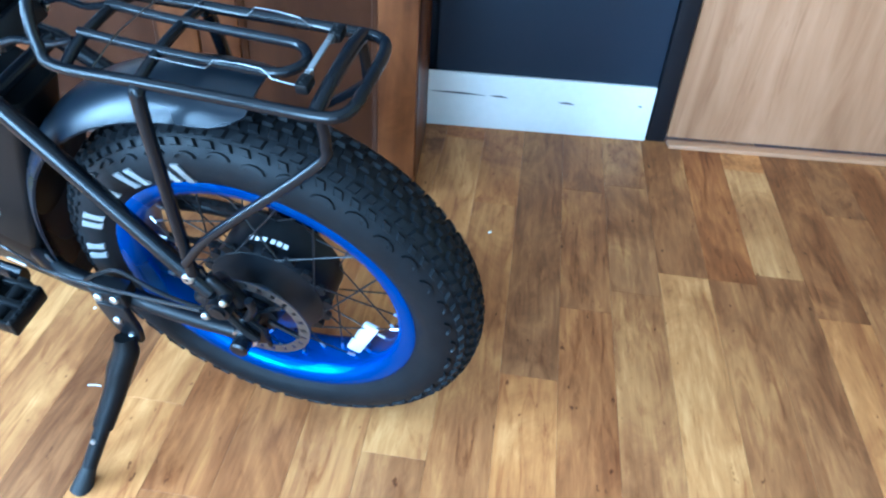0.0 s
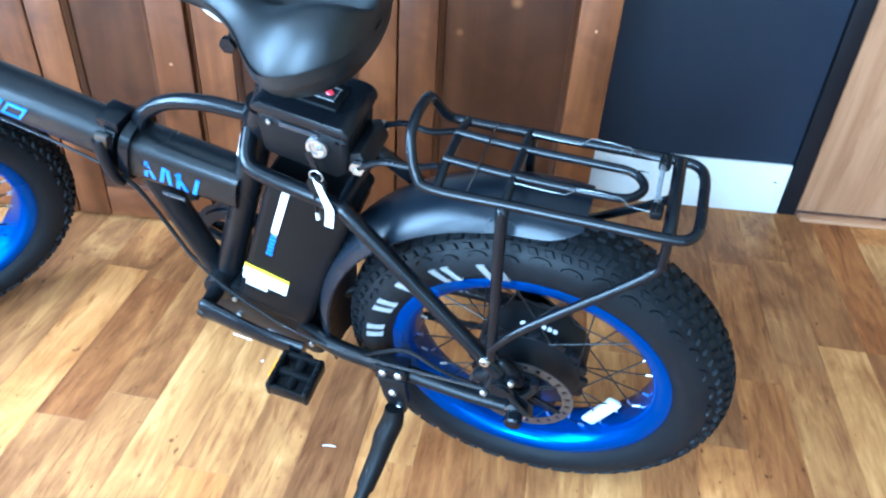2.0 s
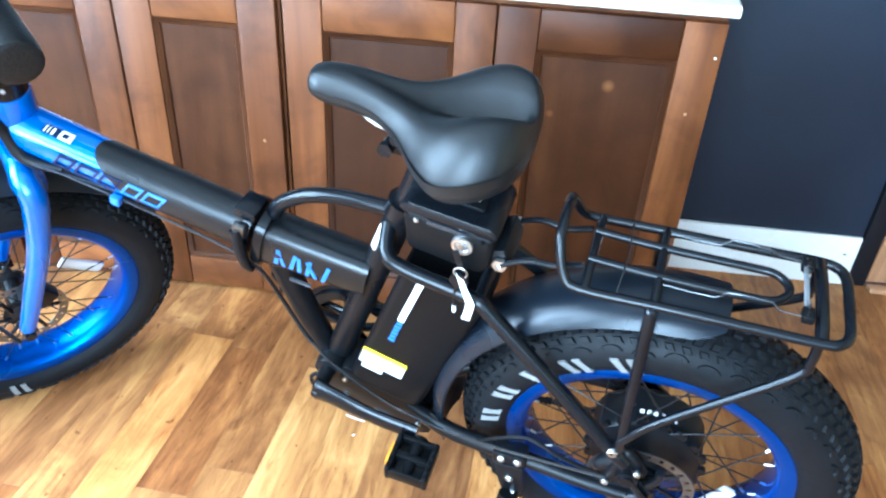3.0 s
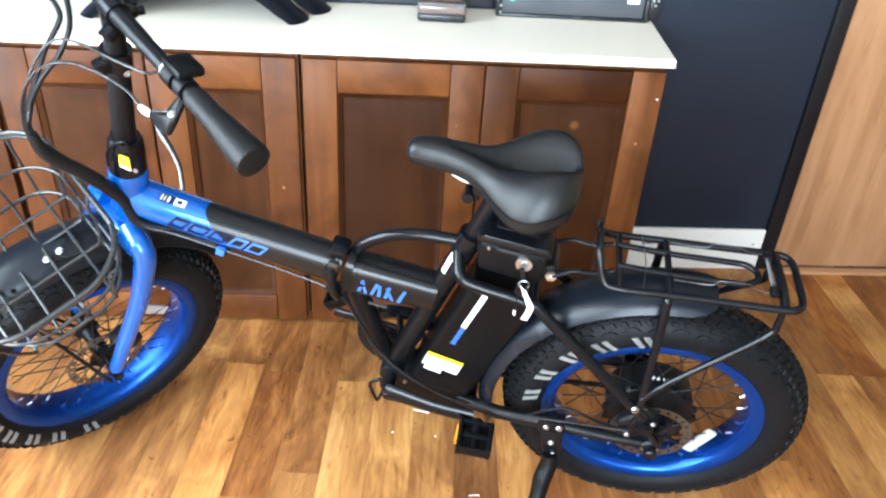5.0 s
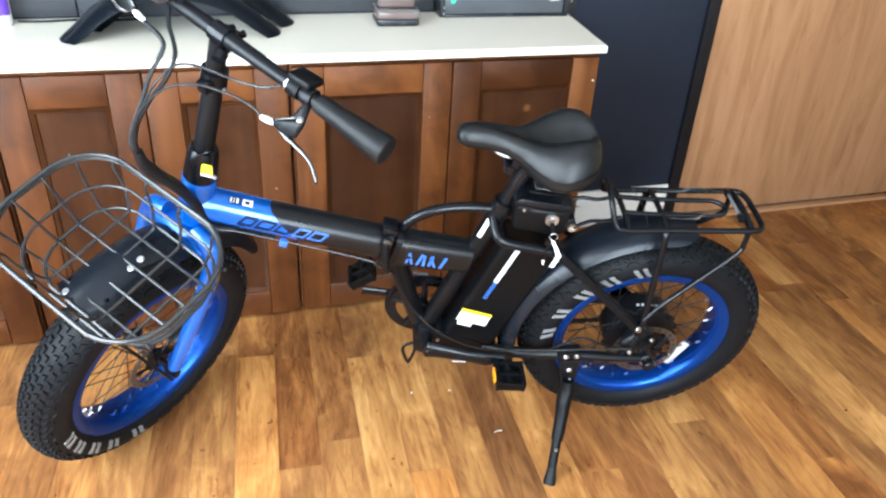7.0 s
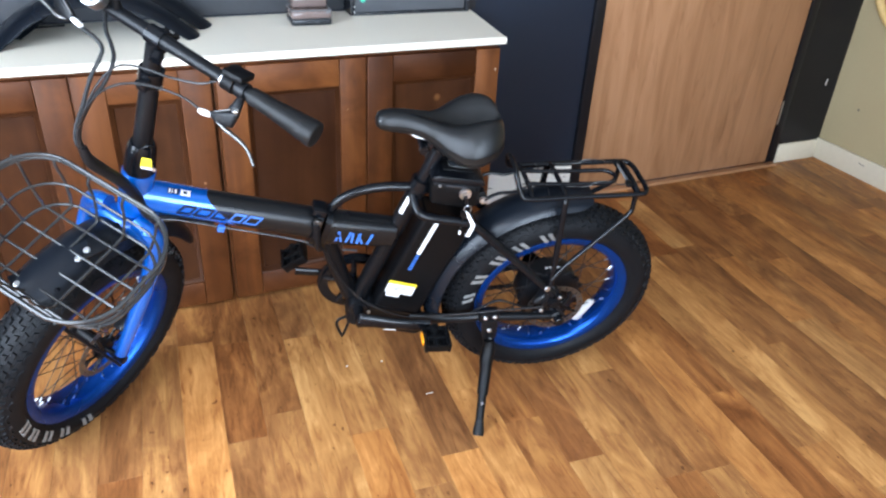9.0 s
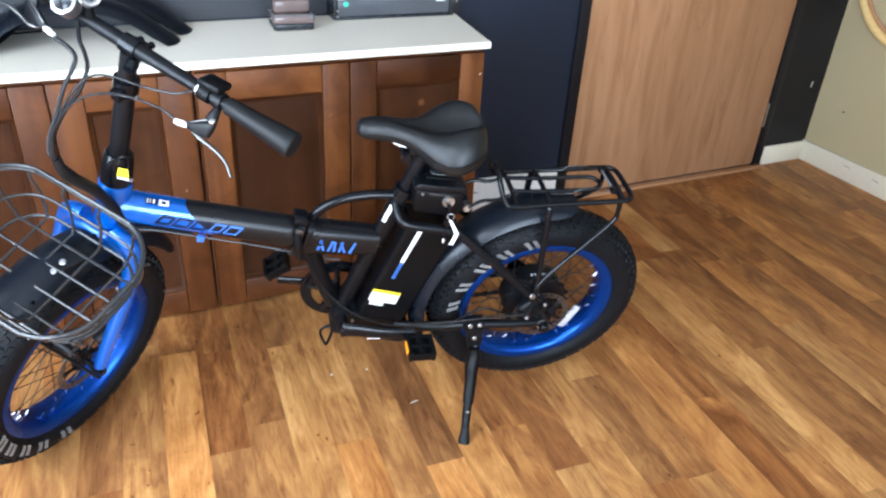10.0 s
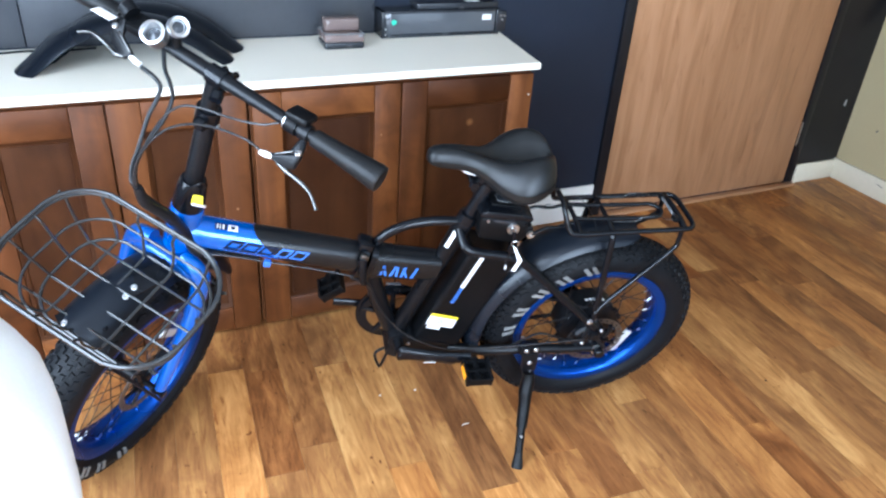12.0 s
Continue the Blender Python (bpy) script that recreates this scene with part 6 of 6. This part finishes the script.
bpart("cable_clip", Geo().box((0.016, 0.012, 0.016), (0.842, 0.042, 0.326), Matrix.Rotation(radians(-18), 3, "Y"), 0.002), M_DECAL, None, "small blue cable clip")
bpart("cable", Geo().tube([(0.655, 0.034, 0.258), (0.616, 0.036, 0.236), (0.600, 0.032, 0.192), (0.580, 0.034, 0.146), (0.562, 0.039, 0.114), (0.548, 0.042, 0.096)], 0.0035, 8, 6), M_CABLE, None, "cable loop under the hinge")
# ---- other things round the room ----
hoop = thing("rattan_ring", WALL @ pose(2.064, -0.36, 0.97), "round pale rattan ring hanging on the beige wall", "wall decoration")
g = Geo().tube([(0, 0.318 * math.cos(a), 0.318 * math.sin(a)) for a in [2 * math.pi * k / 48 for k in range(48)]], 0.019, 12, 0, True)
part("rim", g, M_BRASS, hoop)
part("rim", Geo().tube([(0.008, 0.293 * math.cos(a), 0.293 * math.sin(a)) for a in [2 * math.pi * k / 48 for k in range(48)]], 0.008, 10, 0, True), M_SILL, hoop)

# unidentified white object, built as a draped stand close beside the camera's last place
white = thing("draped_stand", pose(-1.628, -1.480, 0), "unidentified white object built as cloth over a waist-high stand in bright light", "stand")
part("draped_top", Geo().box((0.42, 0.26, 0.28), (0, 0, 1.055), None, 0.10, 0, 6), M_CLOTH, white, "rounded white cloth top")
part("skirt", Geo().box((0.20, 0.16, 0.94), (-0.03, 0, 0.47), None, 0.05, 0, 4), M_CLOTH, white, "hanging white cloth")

# specks lying on the floor
for x, y, r, pale in ((0.163, -0.142, 0.0045, 1), (-0.59, -0.429, 0.003, 1), (-0.693, -0.409, 0.003, 1), (0.444, -0.827, 0.004, 0)):
    g = Geo().loft([[(r * q * math.cos(a) * (1 + 0.3 * math.sin(2 * a)), r * q * math.sin(a), z) for a in [math.pi * k / 4 for k in range(8)]] for q, z in ((0.9, 0.0002), (1.0, 0.001), (0.5, 0.0022))])
    thing("crumb", pose(x, y, 0), "tiny pale crumb on the plank floor" if pale else "tiny dark crumb on the plank floor", "crumb", "crumbs on the floor", "", g, M_PAPER if pale else M_PLASTIC)
thing("thread", pose(-0.524, -0.614, 0.0009), "short white thread lying on the floor", "thread", "", "", Geo().tube([(-0.011, 0, 0), (0.002, 0.001, 0), (0.012, -0.001, 0)], 0.0008, 6, 3), M_PAPER)

# ---- plank floor, last ----
structure("floor", Matrix(), slab(-2.79, 2.23, -3.64, 0.60, -0.1, -0.004), M_JAMB, "dark subfloor under wood-look planks", "floor")
floor_ob = bpy.data.objects["floor"]
PLW = 0.1025
LENGTHS = (0.42, 0.58, 0.74, 0.90, 1.15)


def plank_mesh(n):
    w, h, b = PLW / 2 - 0.0001, LENGTHS[n] / 2 - 0.0001, 0.0004
    V = [(-w, -h, -0.004), (w, -h, -0.004), (w, h, -0.004), (-w, h, -0.004), (-w, -h, -b), (w, -h, -b), (w, h, -b), (-w, h, -b), (-w + b, -h + b, 0), (w - b, -h + b, 0), (w - b, h - b, 0), (-w + b, h - b, 0)]
    F = [(0, 1, 5, 4), (1, 2, 6, 5), (2, 3, 7, 6), (3, 0, 4, 7), (4, 5, 9, 8), (5, 6, 10, 9), (6, 7, 11, 10), (7, 4, 8, 11), (8, 9, 10, 11)]
    me = bpy.data.meshes.new("plank")
    me.from_pydata(V, [], F)
    me.materials.append(M_FLOOR)
    return me


plank_meshes = [plank_mesh(i) for i in range(len(LENGTHS))]
turn = pose(0, 0, 0, 0, 0, FLOOR_TURN)
rng = random.Random(11)
rest_v, rest_f = [], []
near = []
# board ends and tones (0 dark to 1 pale) of the rows that the camera passes, by row and place along it
SEAMS = {3: (-0.184,), 2: (-0.261, 0.13), 6: (-0.263,), 0: (-0.523,), -2: (-0.727,), -4: (-1.028,), 7: (-0.73,), 8: (-0.324,), 5: (-0.15,), -7: (-0.913,), -13: (-0.27,), -10: (-0.32,), -12: (-0.715,)}
TONES = {3: (0.35, 0.95), 2: (0.60, 0.45, 0.58), 6: (0.28, 0.78), 0: (0.20, 0.72), -2: (0.72, 0.35), -4: (0.38, 0.80), 7: (0.34, 0.52), 8: (0.30, 0.66), 5: (0.88, 0.30), -7: (0.12, 0.88), -13: (0.40, 0.95), -10: (0.60, 0.88),
         -12: (0.28, 0.50), 1: (0.38,), 4: (0.42,), -1: (0.55,), -3: (0.62,), -5: (0.45,), -6: (0.78,), -8: (0.60,), -9: (0.80,), -11: (0.45,), -14: (0.58,), -15: (0.32,)}
for row in range(-32, 22):
    s = 0.2345 + (row + 0.5) * PLW
    marks = SEAMS.get(row, (rng.uniform(-1.3, 0.2),))
    cuts = sorted(marks)
    while cuts[-1] < 1.0:
        cuts.append(cuts[-1] + rng.choice((0.42, 0.58, 0.74, 0.90, 1.15)))
    while cuts[0] > -4.4:
        cuts.insert(0, cuts[0] - rng.choice((0.42, 0.58, 0.74, 0.90, 1.15)))
    tones = TONES.get(row, ())
    for a, b in zip(cuts, cuts[1:]):
        # the tone named for the stretch between two named ends, else any
        above = sum(1 for q in marks if q >= b - 1e-6)
        beside = b > min(marks) - 1.3 and a < max(marks) + 0.9
        tone = tones[min(above, len(tones) - 1)] if tones and beside else rng.uniform(0.20, 0.80)
        n = min(range(len(LENGTHS)), key=lambda i: abs(LENGTHS[i] - (b - a)))
        # each board ends at the walls: cut to what lies between them
        x = (turn @ Vector((s, (a + b) / 2, 0))).x
        if not -2.72 < x < 2.15:
            continue
        tilt = math.cos(radians(FLOOR_TURN))
        lift = s * math.sin(radians(FLOOR_TURN))
        lo, hi = max(a, (-3.55 - lift) / tilt), min(b, (0.40 - 0.062 * x - lift) / tilt)
        if hi - lo < 0.02:
            continue
        c = turn @ Vector((s, (lo + hi) / 2, 0))
        inside = -2.1 < c.x < 2.1 and -1.75 < c.y < 0.55
        near.append((0 if inside else 1, n, c, (hi - lo) / LENGTHS[n], tone))
near.sort(key=lambda q: (q[0], abs(q[2].x) + abs(q[2].y)))
for k, (far, n, c, part_of, tone) in enumerate(near):
    m = Matrix.Translation(c) @ turn @ Matrix.Diagonal((1, part_of, 1, 1))
    if k < 300:
        ob = new("plank", plank_meshes[n])
        ob.parent = floor_ob
        ob.matrix_local = m
        ob.color = (tone, tone, tone, 1.0)
    else:
        b = len(rest_v)
        rest_v += [tuple(m @ v.co) for v in plank_meshes[n].vertices]
        rest_f += [tuple(i + b for i in p.vertices) for p in plank_meshes[n].polygons]
me = bpy.data.meshes.new("outer_planks")
me.from_pydata(rest_v, [], rest_f)
me.materials.append(M_FLOOR_REST)
rest = new("outer_planks", me)
rest.parent = floor_ob
tagged(rest, "", "", "", "stuff")
